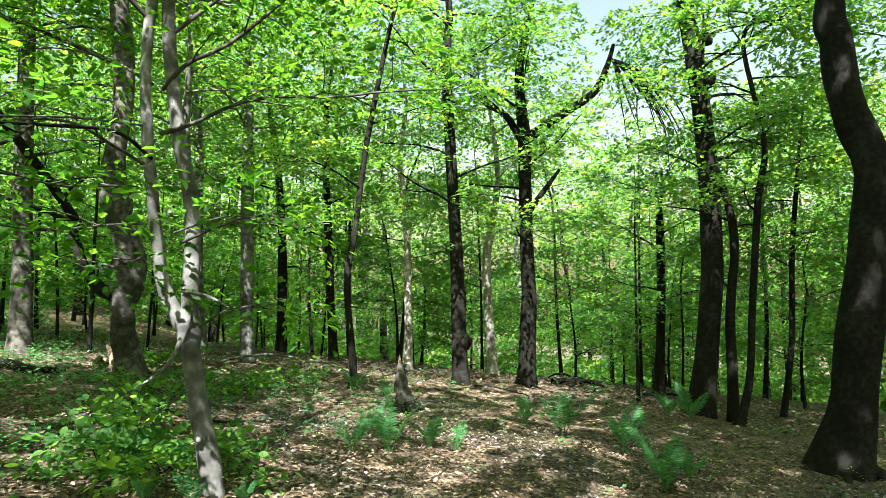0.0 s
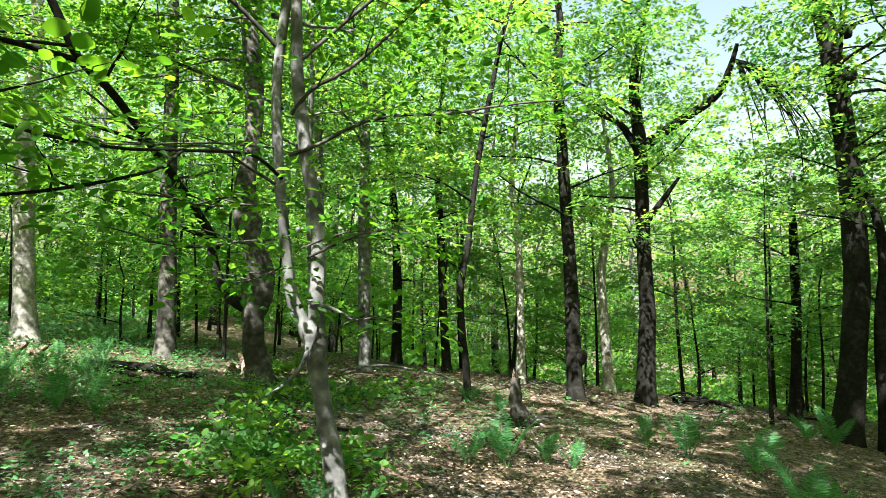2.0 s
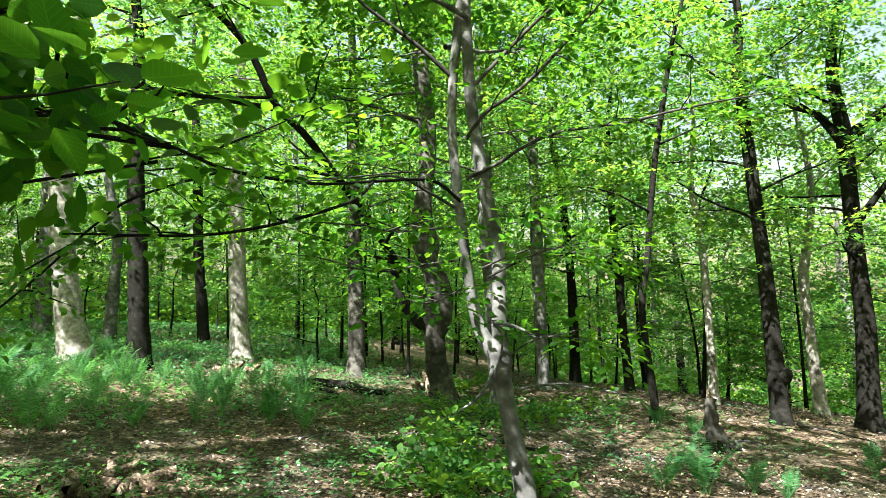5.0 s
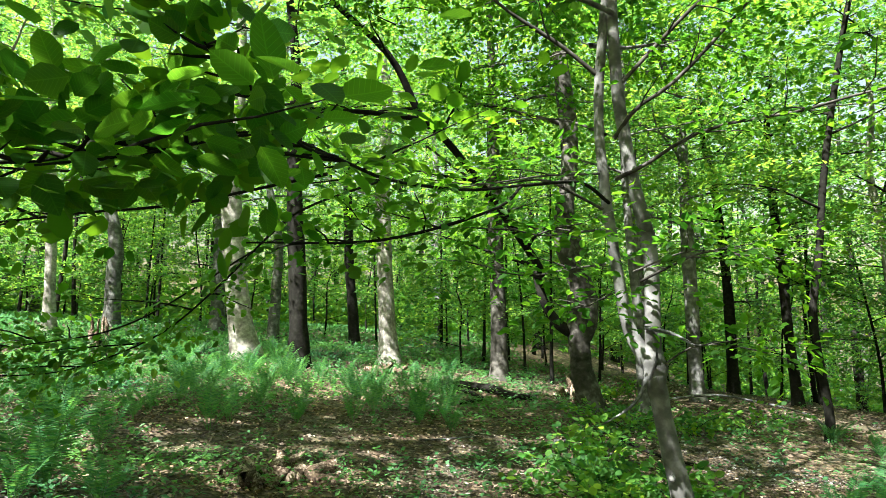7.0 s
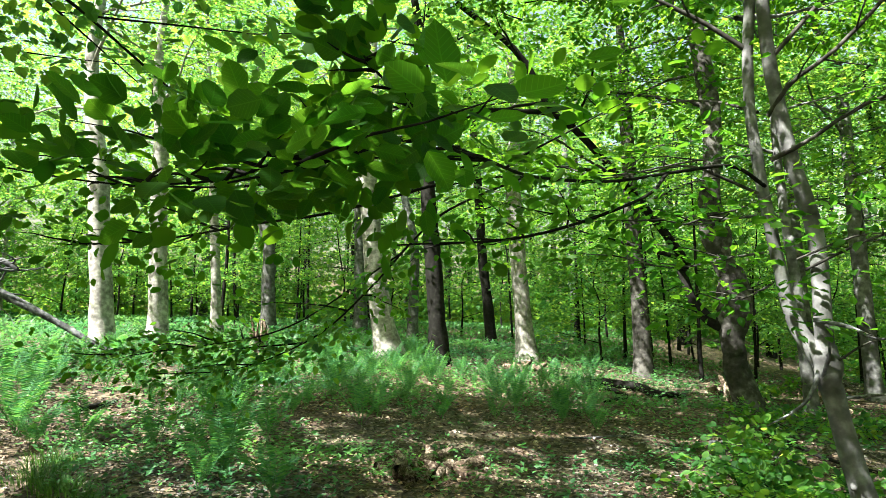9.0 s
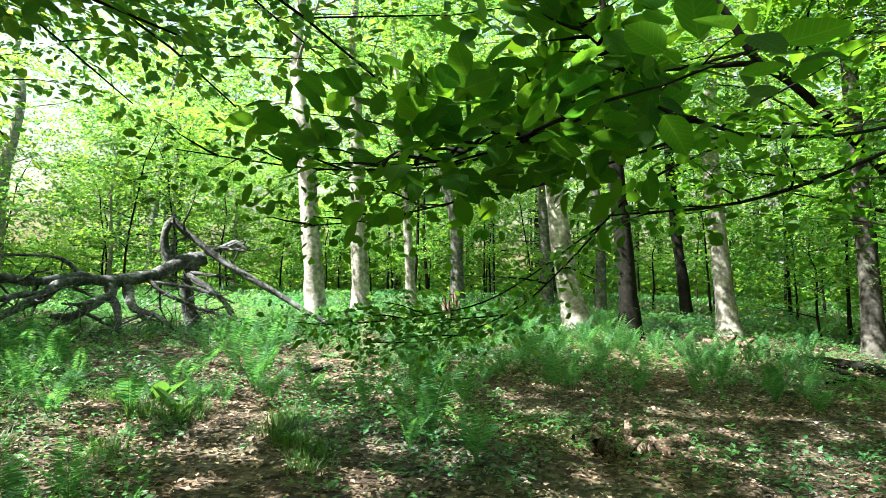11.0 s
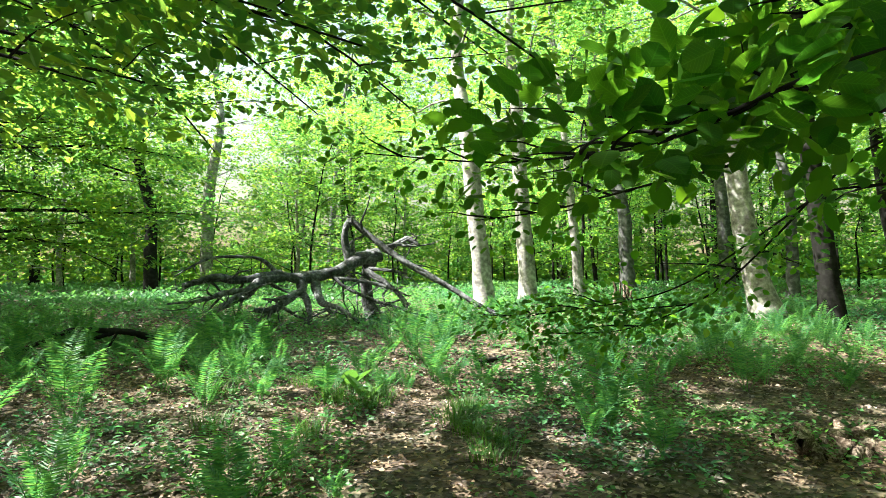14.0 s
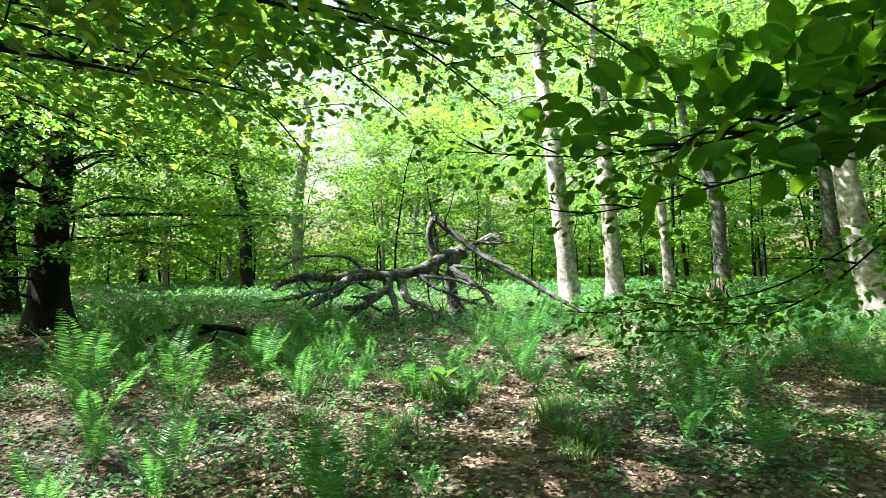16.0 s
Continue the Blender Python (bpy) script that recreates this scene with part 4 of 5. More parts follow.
    lines, branches = [], []
    for k, a in enumerate(near):
        c = curve_through(a, 5 * len(a))
        c[:, :3] -= o
        c[:, 3] *= 0.6 if k in (5, 6) else 0.75
        lines.append(c)
        branches.append(part("branch", tubes("branch", [c], 7, M_bark_dark_shade, rng, 0.05), thing))
    twigs = [t for c in lines for t in branch_out(c[len(c) // 3:], rng, 8, 0.32)]
    tagged(part("twigwork", tubes("twigwork", twigs, 5, M_bark_dark_shade), thing), kind="stuff")
    org, way = sprays_on(twigs + [c[len(c) // 3:] for c in lines], rng, 0.09, 0.1)
    a = spray_leaves(org, way, rng.uniform(0.14, 0.3, len(org)), 5, 0.069, rng, 0.3, 0.25, 0.45)
    # the thick of the leaves stays above head height near the path; the low drooping branches carry few, small ones
    low = a[0][:, 2] + o[2] < 1.8
    out = a[0][:, 0] + o[0] < -2.2
    a[3][low | out] *= 0.66
    pick = ~low | (rng.random(len(low)) < np.where(out, 0.95, 0.15))
    a = [c[pick] for c in a]
    # the 300 leaves that hang nearest to the path are leaves of their own, each on its branch
    gap = np.linalg.norm(a[0] + o - np.array([-0.4, 0.0, 1.7]), axis=1)
    close = gap <= np.sort(gap)[299]
    one = np.array([0.0, 0.0, 0.0])[None]
    shapes = []
    for k in range(7):
        v, f = round_leaves(one, np.array([[0.0, 1.0, 0.0]]), np.array([[0.0, 0.0, 1.0]]), np.ones(1), rng)
        shapes.append(mesh_from("leaf", v, f, M_leaf_single, True))
    for pos, ax, nor, size in zip(*[c[close] for c in a]):
        side = unit(np.cross(nor, ax))
        up = unit(np.cross(ax, side))
        near_branch = min(range(len(lines)), key=lambda i: float(np.min(np.linalg.norm(lines[i][:, :3] - pos, axis=1))))
        ob = part("leaf", shapes[int(rng.integers(7))], branches[near_branch])
        turn = Matrix([(-side[i] * size, ax[i] * size, up[i] * size, pos[i]) for i in range(3)] + [(0, 0, 0, 1)])
        ob.matrix_basis = turn
    v, f = round_leaves(*[c[~close] for c in a], rng)
    fringe = sprays_on([c[len(c) // 3:] for c in lines[5:7]], rng, 0.035, 0.15)
    v2, f2 = leaf_ovals(*spray_leaves(*fringe, rng.uniform(0.14, 0.3, len(fringe[0])), 7, 0.05, rng, 0.3, 0.2, 0.4))
    tagged(part("leaves", mesh_from("leaves", v2, f2, M_leaf, False), thing, "small leaves along a low drooping branch"), kind="stuff")
    tagged(part("leaves", mesh_from("leaves", v, f, M_leaf_shaded, True), thing, "broad oval beech leaves in the shade"), kind="stuff")
    # dead side twigs near the fork
    for k, l in enumerate([[(-1.97, 4.79, 1.72, 0.017), (-1.73, 4.69, 1.67, 0.014), (-1.55, 4.65, 1.59, 0.008), (-1.4, 4.6, 1.62, 0.004)],
                           [(-1.96, 4.78, 1.36, 0.02), (-2, 4.69, 1.2, 0.015), (-2.06, 4.55, 1.1, 0.01), (-2.2, 4.45, 1.0, 0.005)],
                           [(-1.95, 4.78, 1.3, 0.015), (-1.87, 4.72, 1.47, 0.011), (-1.84, 4.66, 1.6, 0.005)]]):
        limb_of(thing, l, M_dead, "dead_twig", 7, 60 + k)
    return thing


forked_beech()


def shrub(x, y, h, spread, n, seed, label):
    """Leafy shoots from the ground."""
    rng = np.random.default_rng(seed)
    z = float(hill(x, y))
    thing = empty_at("beech_shoots", x, y, z, label, "shrub", "leafy shoots")
    lines = [bough((rng.normal(0, 0.05), rng.normal(0, 0.05), 0.0), rng.uniform(0, 6.28), rng.uniform(0.3, 0.85), spread * rng.uniform(0.7, 1.2), 0.0055, rng, 7, 0.7) for _ in range(n)]
    for l in lines:
        part("stem", tubes("stem", [l], 5, M_bark_dark_shade), thing)
    org, way = sprays_on(lines, rng, 0.1, 0.15)
    a = spray_leaves(org, way, rng.uniform(0.2, 0.38, len(org)), 9, 0.08, rng, 0.3, 0.2, 0.4)
    v, f = round_leaves(*a, rng)
    tagged(part("leaves", mesh_from("leaves", v, f, M_leaf, True), thing), kind="stuff")


for k, (sx, sy, sh, sp, n) in enumerate([(-2.3, 5.2, 0.6, 0.8, 8), (-2.65, 4.95, 0.6, 0.65, 7), (-2.0, 5.6, 0.7, 0.8, 7), (-3.1, 6.6, 0.8, 0.9, 8), (-3.7, 8.6, 0.8, 0.8, 7), (-3.1, 9.6, 0.7, 0.8, 6),
                                         (-5.2, 11.4, 0.7, 0.9, 6), (-2.6, 10.8, 0.6, 0.8, 6)]):
    shrub(sx, sy, sh, sp, n, 70 + k, "low leafy beech shoots at the foot of trees")


# ---- the tree whose boughs hang over the clearing ----
def overhang():
    rng = np.random.default_rng(81)
    x, y = -2.6, -4.4
    z = float(hill(x, y))
    thing = empty_at("overhanging_beech", x, y, z, "beech with leafy boughs hanging over the clearing", "tree", "beech trees")
    part("trunk", trunk_mesh([(0, 0, 0, 0.2), (0.05, 0.1, 2, 0.17), (0, 0.1, 5, 0.14), (0.2, 0, 9, 0.08), (0.1, 0.1, 13, 0.02)], 14, M_bark, rng), thing)
    arms = []
    for az, zz, L, rise in [(-8, 2.7, 3.6, 0.12), (2, 2.5, 4.2, 0.14), (12, 2.8, 3.8, 0.1), (22, 2.6, 3.4, 0.1), (33, 2.9, 3.6, 0.08), (45, 2.7, 3.2, 0.1), (60, 2.9, 3.4, 0.1),
                            (-2, 3.3, 5.2, 0.08), (10, 3.5, 5.8, 0.06), (24, 3.4, 5.2, 0.07), (40, 3.6, 5.0, 0.05), (56, 3.4, 4.6, 0.06), (72, 3.2, 4.2, 0.08), (5, 4.2, 6.4, 0.04), (30, 4.3, 6.2, 0.04), (-14, 2.8, 5.0, 0.12), (-20, 3.2, 6.0, 0.1), (-4, 2.4, 3.4, 0.15), (18, 2.3, 3.2, 0.15), (14, 3.1, 5.0, 0.24), (28, 3.3, 5.0, 0.26), (4, 3.0, 5.4, 0.25), (36, 3.1, 4.6, 0.25), (-8, 3.2, 5.2, 0.24)]:
        arms.append(bough((0, 0.1, zz), radians(az), rise, L, 0.03, rng, 9, 1.8, 0.07))
    arms += [bough((0, 0.1, 5 + 0.9 * i), -1.2 + 0.5 * math.sin(2.4 * i), 0.45, rng.uniform(2.0, 3.2), 0.05, rng) for i in range(7)]
    # unseen high boughs, added to shade the ground by the path
    shade_crown(thing, [bough((0.1, 0.05, 5.6 + 0.27 * i), radians(30 + (i * 47) % 48), 0.3, rng.uniform(3.0, 5.2), 0.04, rng) for i in range(20)], rng, GAPS, M_bark)
    crown_of(thing, arms, rng, 15, 0.072, 0.2, 0.42, M_leaf, M_bark_dark_shade, 7, 6, True, 0.4, 0.35, True, holes=0.9)


overhang()


# ---- wood behind: trees copied from a few models ----
def model_tree(seed, height, low, reach, limbs, r, per, size, bark, name="beech_tree", spray=1.0, gap=0.6):
    rng = np.random.default_rng(seed)
    line = [(0, 0, 0, r), (rng.normal(0, 0.08), rng.normal(0, 0.08), height * 0.25, r * 0.8), (rng.normal(0, 0.15), rng.normal(0, 0.15), height * 0.55, r * 0.6)]
    zz = float(hill(0, 0))
    return tree(0, 0, [(a, b, c + zz, d) for a, b, c, d in line], seed, "slim beech in the wood behind, lit green crown", height=height, limbs=limbs, low=low, reach=reach, rise=0.35, per=per, size=size, gap=gap,
                spray=spray, bark=bark, sides=8, limb_parts=False, group="trees of the wood behind", name=name, shards=True, loose=0.42)


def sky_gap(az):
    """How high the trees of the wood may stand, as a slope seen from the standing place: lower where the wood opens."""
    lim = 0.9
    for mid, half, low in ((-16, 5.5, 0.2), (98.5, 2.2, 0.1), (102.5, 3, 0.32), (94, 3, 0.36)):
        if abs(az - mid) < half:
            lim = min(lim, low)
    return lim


def wood_behind():
    rng = np.random.default_rng(91)
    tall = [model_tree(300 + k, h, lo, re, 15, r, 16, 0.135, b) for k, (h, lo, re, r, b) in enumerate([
        (10.5, 1.2, 3.2, 0.14, M_bark_dark_shade), (11.5, 1.8, 3.4, 0.17, M_bark), (9.0, 0.9, 2.8, 0.1, M_bark_dark_shade), (10.0, 1.4, 3.4, 0.15, M_bark)])]
    young = [model_tree(320 + k, h, 0.7, re, 12, 0.045, 14, 0.13, M_bark_dark_shade, "young_beech", 0.9, 0.5) for k, (h, re) in enumerate([(4.5, 1.9), (6.0, 2.2), (3.6, 1.8)])]
    poles = [model_tree(330 + k, h, 1.8, 1.7, 9, r, 12, 0.12, M_bark_dark_shade, "pole_beech", 0.8, 0.5) for k, (h, r) in enumerate([(9, 0.06), (8, 0.045), (9.5, 0.075), (8.5, 0.055)])]
    placed = [(o.location.x, o.location.y) for o in by_foot.values()] + [(-1.75, 4.9), (-2.6, -4.4)]
    for pool, count, r0, r1, apart, top in ((tall, 78, 25, 48, 2.3, 11), (young, 130, 15.5, 31, 1.35, 5), (poles, 66, 14.0, 27, 1.1, 9)):
        done, tries = 0, 0
        while done < count and tries < 6000:
            tries += 1
            az = rng.uniform(-52, 140)
            r = math.sqrt(rng.uniform(r0 * r0, r1 * r1))
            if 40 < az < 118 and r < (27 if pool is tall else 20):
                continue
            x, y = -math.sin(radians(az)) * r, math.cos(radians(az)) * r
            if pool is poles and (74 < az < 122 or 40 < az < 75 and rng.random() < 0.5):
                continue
            if min((x - a) ** 2 + (y - b) ** 2 for a, b in placed) < apart ** 2:
                continue
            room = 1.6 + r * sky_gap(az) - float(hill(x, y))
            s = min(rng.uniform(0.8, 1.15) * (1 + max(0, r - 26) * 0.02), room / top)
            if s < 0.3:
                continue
            m = pose(x, y, float(hill(x, y)), 0, 0, rng.uniform(0, 360)) @ Matrix.Diagonal((max(s, 0.6), max(s, 0.6), s, 1))
            src = pool[int(rng.integers(len(pool)))]
            if src.get("placed"):
                copy_thing(src, m)
            else:
                src.matrix_basis = m
                src["placed"] = 1
            placed.append((x, y))
            done += 1
    # leafy sunlit beeches round the glade, with boughs down to the ground
    leafy = [model_tree(350 + k, h, 0.6, re, 22, 0.11, 22, 0.115, M_bark_pale_lit, "glade_beech", 1.0, 0.5) for k, (h, re) in enumerate([(8.0, 3.2), (7.0, 2.9)])]
    for k, (az, r, s) in enumerate([(94.6, 23, 0.72), (90, 25, 1.05), (85, 24, 1.0), (107.5, 24, 0.85), (112.5, 22, 1.0)]):
        x, y = -math.sin(radians(az)) * r, math.cos(radians(az)) * r
        m = pose(x, y, float(hill(x, y)), 0, 0, k * 61) @ Matrix.Diagonal((s, s, s, 1))
        if k < 2:
            leafy[k].matrix_basis = m
        else:
            copy_thing(leafy[k % 2], m)
    # unseen trees added behind and beside the standing place, to shade it
    for k, (az, r, s) in enumerate([(230, 10, 1.2), (255, 9, 1.2), (180, 13, 1.3), (200, 13, 1.3), (225, 13, 1.3), (250, 13, 1.3),
                                    (275, 13, 1.3), (295, 15, 1.3), (310, 15, 1.2), (170, 18, 1.4), (190, 18, 1.4), (215, 18, 1.4)]):
        x, y = -math.sin(radians(az)) * r, math.cos(radians(az)) * r
        copy_thing(tall[k % 4], pose(x, y, float(hill(x, y)), 0, 0, k * 77) @ Matrix.Diagonal((s, s, s, 1)))
    # wide crowns out of view, put here to block the sun except for flecks
    for k, (x, y, re, n, sec, top, low) in enumerate([(1.6, -3.2, 8.2, 23, (-60, 30), 14, 6.8), (6.2, -0.8, 6.4, 7, (0, 60), 14, 6.8), (-3.0, -5.6, 7.0, 14, (16, 62), 14, 6.8),
                                                   (3.5, -7.0, 6.0, 17, None, 14, 6.8)]):
        z = float(hill(x, y))
        tree(x, y, [(x, y, z, 0.3), (x + 0.1, y, z + 4, 0.25), (x, y + 0.1, z + 8, 0.2)], 340 + k, "unseen old spreading beech, added to shade the path", height=top, limbs=n, low=low, reach=re, rise=0.3,
             per=64, size=0.23, gap=0.85, spray=1.25, sides=14, limb_parts=False, group="old beeches", sector=sec, loose=0.4, shards=True, subs=4, holes=GAPS)


wood_behind()


def far_woods():
    """The dense wood far off, as one mass of leaves and stems."""
    rng = np.random.default_rng(95)
    n = 4300
    # the second 900 sprays close the unseen side, added for the light
    az = np.concatenate([rng.uniform(-60, 150, n), rng.uniform(150, 300, 900)])
    r = np.concatenate([rng.uniform(38, 62, n), rng.uniform(24, 40, 900)])
    x, y = -np.sin(np.radians(az)) * r, np.cos(np.radians(az)) * r
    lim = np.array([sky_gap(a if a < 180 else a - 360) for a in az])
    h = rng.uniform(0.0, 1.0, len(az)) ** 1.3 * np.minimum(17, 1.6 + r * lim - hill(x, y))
    m = 5200
    az2, r2 = np.radians(rng.uniform(-45, 150, m)), rng.uniform(28, 46, m)         # brushwood near the ground
    x2, y2 = -np.sin(az2) * r2, np.cos(az2) * r2
    x, y, h, az = np.concatenate([x, x2]), np.concatenate([y, y2]), np.concatenate([h, rng.uniform(0.0, 2.2, m)]), np.concatenate([az, az2])
    org = np.stack([x, y, hill(x, y) + h], -1)
    way = rng.normal(0, 1, (len(az), 3)) * [1, 1, 0.15]
    a = spray_leaves(org, way, rng.uniform(1.4, 2.8, len(az)), 22, 0.32, rng, 0.45, 0.18, 0.65)
    v, f = leaf_shards(*a)
    tagged(new("far_woods", mesh_from("far_woods", v, f, M_leaf, False)), "dense green wood in the distance", "woods", kind="stuff")
    lines = []
    for k in range(170):
        a, q = radians(rng.uniform(-55, 145)), rng.uniform(36, 58)
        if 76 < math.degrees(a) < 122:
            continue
        x, y = -math.sin(a) * q, math.cos(a) * q
        z = float(hill(x, y))
        t = rng.uniform(0.09, 0.22)
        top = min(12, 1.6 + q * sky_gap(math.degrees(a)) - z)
        lines.append(np.array([(x, y, z - 0.3, t), (x + rng.normal(0, 0.2), y, z + top / 2, t * 0.7), (x + rng.normal(0, 0.3), y, z + top, t * 0.3)]))
    tagged(new("far_stems", tubes("far_stems", lines, 6, M_bark_dark_shade)), "dark stems of the wood in the distance", "tree trunks", kind="stuff")


far_woods()


# ---- the fallen dead crown ----
def fallen_crown():
    foot = (-12.9, 0.3)
    z = float(hill(*foot))
    thing = empty_at("fallen_dead_tree", *foot, z, "bleached bare dead tree crown, broken and toppled among ferns", "dead tree")
    limbs = {
        "bole": [(-12.95, 0.45, 2.56, 0.17), (-12.7, 0.01, 2.41, 0.165), (-12.5, -0.29, 2.22, 0.134), (-12.29, -0.65, 2.12, 0.125), (-12.08, -0.99, 2.05, 0.117), (-11.95, -1.32, 2.09, 0.098)],
        "stump": [(-12.95, 0.36, z - 0.2, 0.2), (-12.92, 0.3, z + 0.1, 0.15), (-12.9, 0.2, 1.96, 0.12), (-12.9, 0.25, 2.3, 0.14), (-12.9, 0.36, 2.62, 0.15)],
        "b1": [(-11.95, -1.32, 2.09, 0.086), (-11.82, -1.64, 2.07, 0.074), (-11.67, -2.01, 2.01, 0.061), (-11.5, -2.41, 2.04, 0.055), (-11.3, -2.86, 1.9, 0.037)],
        "b2": [(-11.96, -1.26, 2.09, 0.081), (-11.72, -1.63, 1.98, 0.067), (-11.48, -1.87, 1.79, 0.071), (-11.24, -2.14, 1.6, 0.053), (-10.97, -2.47, 1.35, 0.031)],
        "b3": [(-11.48, -1.87, 1.81, 0.055), (-11.34, -2.16, 1.79, 0.043), (-11.16, -2.54, 1.66, 0.026), (-10.95, -3, 1.61, 0.012)],
        "b4": [(-11.94, -1.43, 2.16, 0.04), (-11.92, -1.6, 2.33, 0.034), (-11.89, -1.82, 2.42, 0.026), (-11.7, -2.4, 2.41, 0.02), (-11.54, -2.69, 2.29, 0.016), (-11.36, -3.01, 2.06, 0.009)],
        "up": [(-12.7, -0.11, 2.44, 0.085), (-12.7, -0.2, 2.69, 0.068), (-12.7, -0.2, 3, 0.062), (-12.7, -0.1, 3.2, 0.056), (-12.59, 0.07, 3.05, 0.056), (-12.48, 0.32, 2.83, 0.052), (-12.26, 0.67, 2.53, 0.051),
               (-12.02, 1.12, 2.22, 0.047), (-11.85, 1.57, 1.94, 0.044), (-11.66, 2.06, 1.62, 0.04), (-11.44, 2.59, 1.3, 0.026)],
        "curl": [(-12.38, 0.5, 2.6, 0.043), (-12.45, 0.8, 2.73, 0.043), (-12.43, 0.99, 2.82, 0.043), (-12.31, 1.19, 2.69, 0.03)],
        "spike": [(-12.7, -0.06, 2.42, 0.04), (-12.7, -0.05, 2.69, 0.031), (-12.7, -0.03, 2.94, 0.01)],
        "r1": [(-12.08, -0.99, 2.02, 0.087), (-11.88, -0.97, 1.81, 0.069), (-11.77, -1.08, 1.76, 0.062), (-11.65, -1.29, 1.59, 0.061), (-11.53, -1.49, 1.48, 0.05), (-11.4, -1.72, 1.49, 0.03)],
        "r2": [(-12.19, -0.76, 1.97, 0.077), (-11.89, -0.66, 1.7, 0.063), (-11.69, -0.57, 1.58, 0.051), (-11.5, -0.29, 1.5, 0.033), (-11.3, -0.02, 1.31, 0.025), (-11.08, 0.27, 1.02, 0.012)],
        "r3": [(-11.88, -0.97, 1.81, 0.051), (-11.68, -0.85, 1.59, 0.045), (-11.49, -0.81, 1.3, 0.036), (-11.35, -0.95, 1.12, 0.03), (-11.2, -1.27, 1.08, 0.02)],
        "r4": [(-12.3, -0.41, 2.09, 0.036), (-12.2, -0.18, 1.87, 0.03), (-12.08, 0.29, 1.66, 0.029), (-11.85, 0.8, 1.48, 0.026), (-11.56, 1.51, 1.25, 0.012)],
        "r5": [(-12.49, 0.2, 2.2, 0.06), (-12.27, 0.6, 1.93, 0.042), (-12.04, 0.88, 1.63, 0.035), (-11.82, 1.11, 1.19, 0.02)],
        "r6": [(-12.3, -0.35, 2.06, 0.03), (-12.19, 0.18, 1.99, 0.027), (-12.07, 0.59, 1.87, 0.024), (-11.93, 0.96, 1.71, 0.012)],
        "r7": [(-12.55, 0.25, 2.25, 0.033), (-12.37, 0.61, 2.21, 0.027), (-12.24, 0.96, 2.14, 0.018)],
        "r9": [(-12.15, 0.2, 1.7, 0.028), (-12.08, 0.41, 1.46, 0.024), (-11.86, 0.68, 1.2, 0.012)],
        "ra": [(-11.77, -1.1, 1.74, 0.045), (-11.54, -1.39, 1.67, 0.025), (-11.42, -1.59, 1.68, 0.014)],
        "rb": [(-11.54, -1.47, 1.48, 0.033), (-11.43, -1.48, 1.32, 0.022), (-11.34, -1.42, 1.16, 0.01)],
        "rc": [(-11.68, -0.5, 1.57, 0.023), (-11.6, -0.51, 1.5, 0.02), (-11.39, -0.75, 1.37, 0.012)],
    }
    rng = np.random.default_rng(111)
    for k, (name, line) in enumerate(limbs.items()):
        kind = "bole" if name == "bole" else "broken_trunk" if name == "stump" else "dead_limb"
        thick = 0.92 if name in ("bole", "stump") else 1.15
        limb_of(thing, [(a, b, c, r * thick) for a, b, c, r in line], M_dead, kind, 10, 200 + k, 0.11)
    stubs = []
    for name, line in limbs.items():
        if name in ("stump", "spike"):
            continue
        c = curve_through(line, 12)
        c[:, :3] -= np.array(thing.location)
        for i in range(6):
            s = c[int(rng.integers(3, 11))]
            stubs.append(bough(s[:3], rng.uniform(0, 6.28), rng.uniform(-1.0, 0.25), rng.uniform(0.3, 1.15), max(0.012, min(s[3] * 0.6, 0.035)), rng, 7, 0.2, 0.42))
    stubs += [b for s in stubs[::2] for b in branch_out(s, rng, 2, 0.5)]
    tagged(part("dead_twigwork", tubes("dead_twigwork", stubs, 5, M_dead), thing), kind="stuff")


fallen_crown()


def ground_stick(lines, label, material=None, name="fallen_branch", sides=8):
    x, y = lines[0][0][0], lines[0][0][1]
    thing = empty_at(name, x, y, float(hill(x, y)), label, "branch")
    for k, l in enumerate(lines):
        limb_of(thing, l, material or M_dead, "stem" if k == 0 else "side_stem", sides, 400 + k, 0.1)


def lying(x, y, az, L, r, h=0.0, k=5, seed=0):
    """A branch lying on the ground, lightly bent."""
    rng = np.random.default_rng(seed)
    out = []
    for i in range(k):
        px, py = x - math.sin(az) * L * i / (k - 1), y + math.cos(az) * L * i / (k - 1)
        out.append((px, py, float(hill(px, py)) + r * 0.8 + h * math.sin(3.14 * i / (k - 1)), r * (1 - 0.5 * i / (k - 1))))
        az += rng.normal(0, 0.15)
    return out


ground_stick([[(-9.0, -4.3, 1.0, 0.03), (-9.15, -3.74, 1.27, 0.038), (-9.21, -3.29, 1.27, 0.043), (-9.22, -2.91, 1.22, 0.045), (-9.25, -2.4, 1.02, 0.05)],
              [(-8.9, -3.9, 0.98, 0.016), (-9.05, -3.6, 1.12, 0.024), (-9.2, -3.2, 1.24, 0.03)], [(-9.2, -3.15, 1.26, 0.02), (-9.15, -3.25, 1.05, 0.015), (-9.1, -3.3, 0.92, 0.01)]],
             "dark dead forked branch lying among ferns", M_bark_dark_shade)
ground_stick([lying(-7.6, 9.3, -1.5, 1.9, 0.11, 0.0, 6, 1), lying(-7.2, 9.2, -1.9, 1.5, 0.05, 0.03, 5, 2)], "dark rotten log lying at a beech foot", M_bark_dark_shade, "fallen_log")
ground_stick([lying(2.6, 15.3, -1.4, 1.3, 0.07, 0.1, 6, 3), lying(2.8, 15.5, -1.0, 1.2, 0.04, 0.14, 5, 4), lying(3.0, 15.2, -2.0, 0.9, 0.03, 0.2, 5, 14), lying(3.4, 15.6, 1.2, 1.0, 0.035, 0.16, 5, 15)], "dark heap of rotten branches", M_bark_dark_shade, "fallen_log")
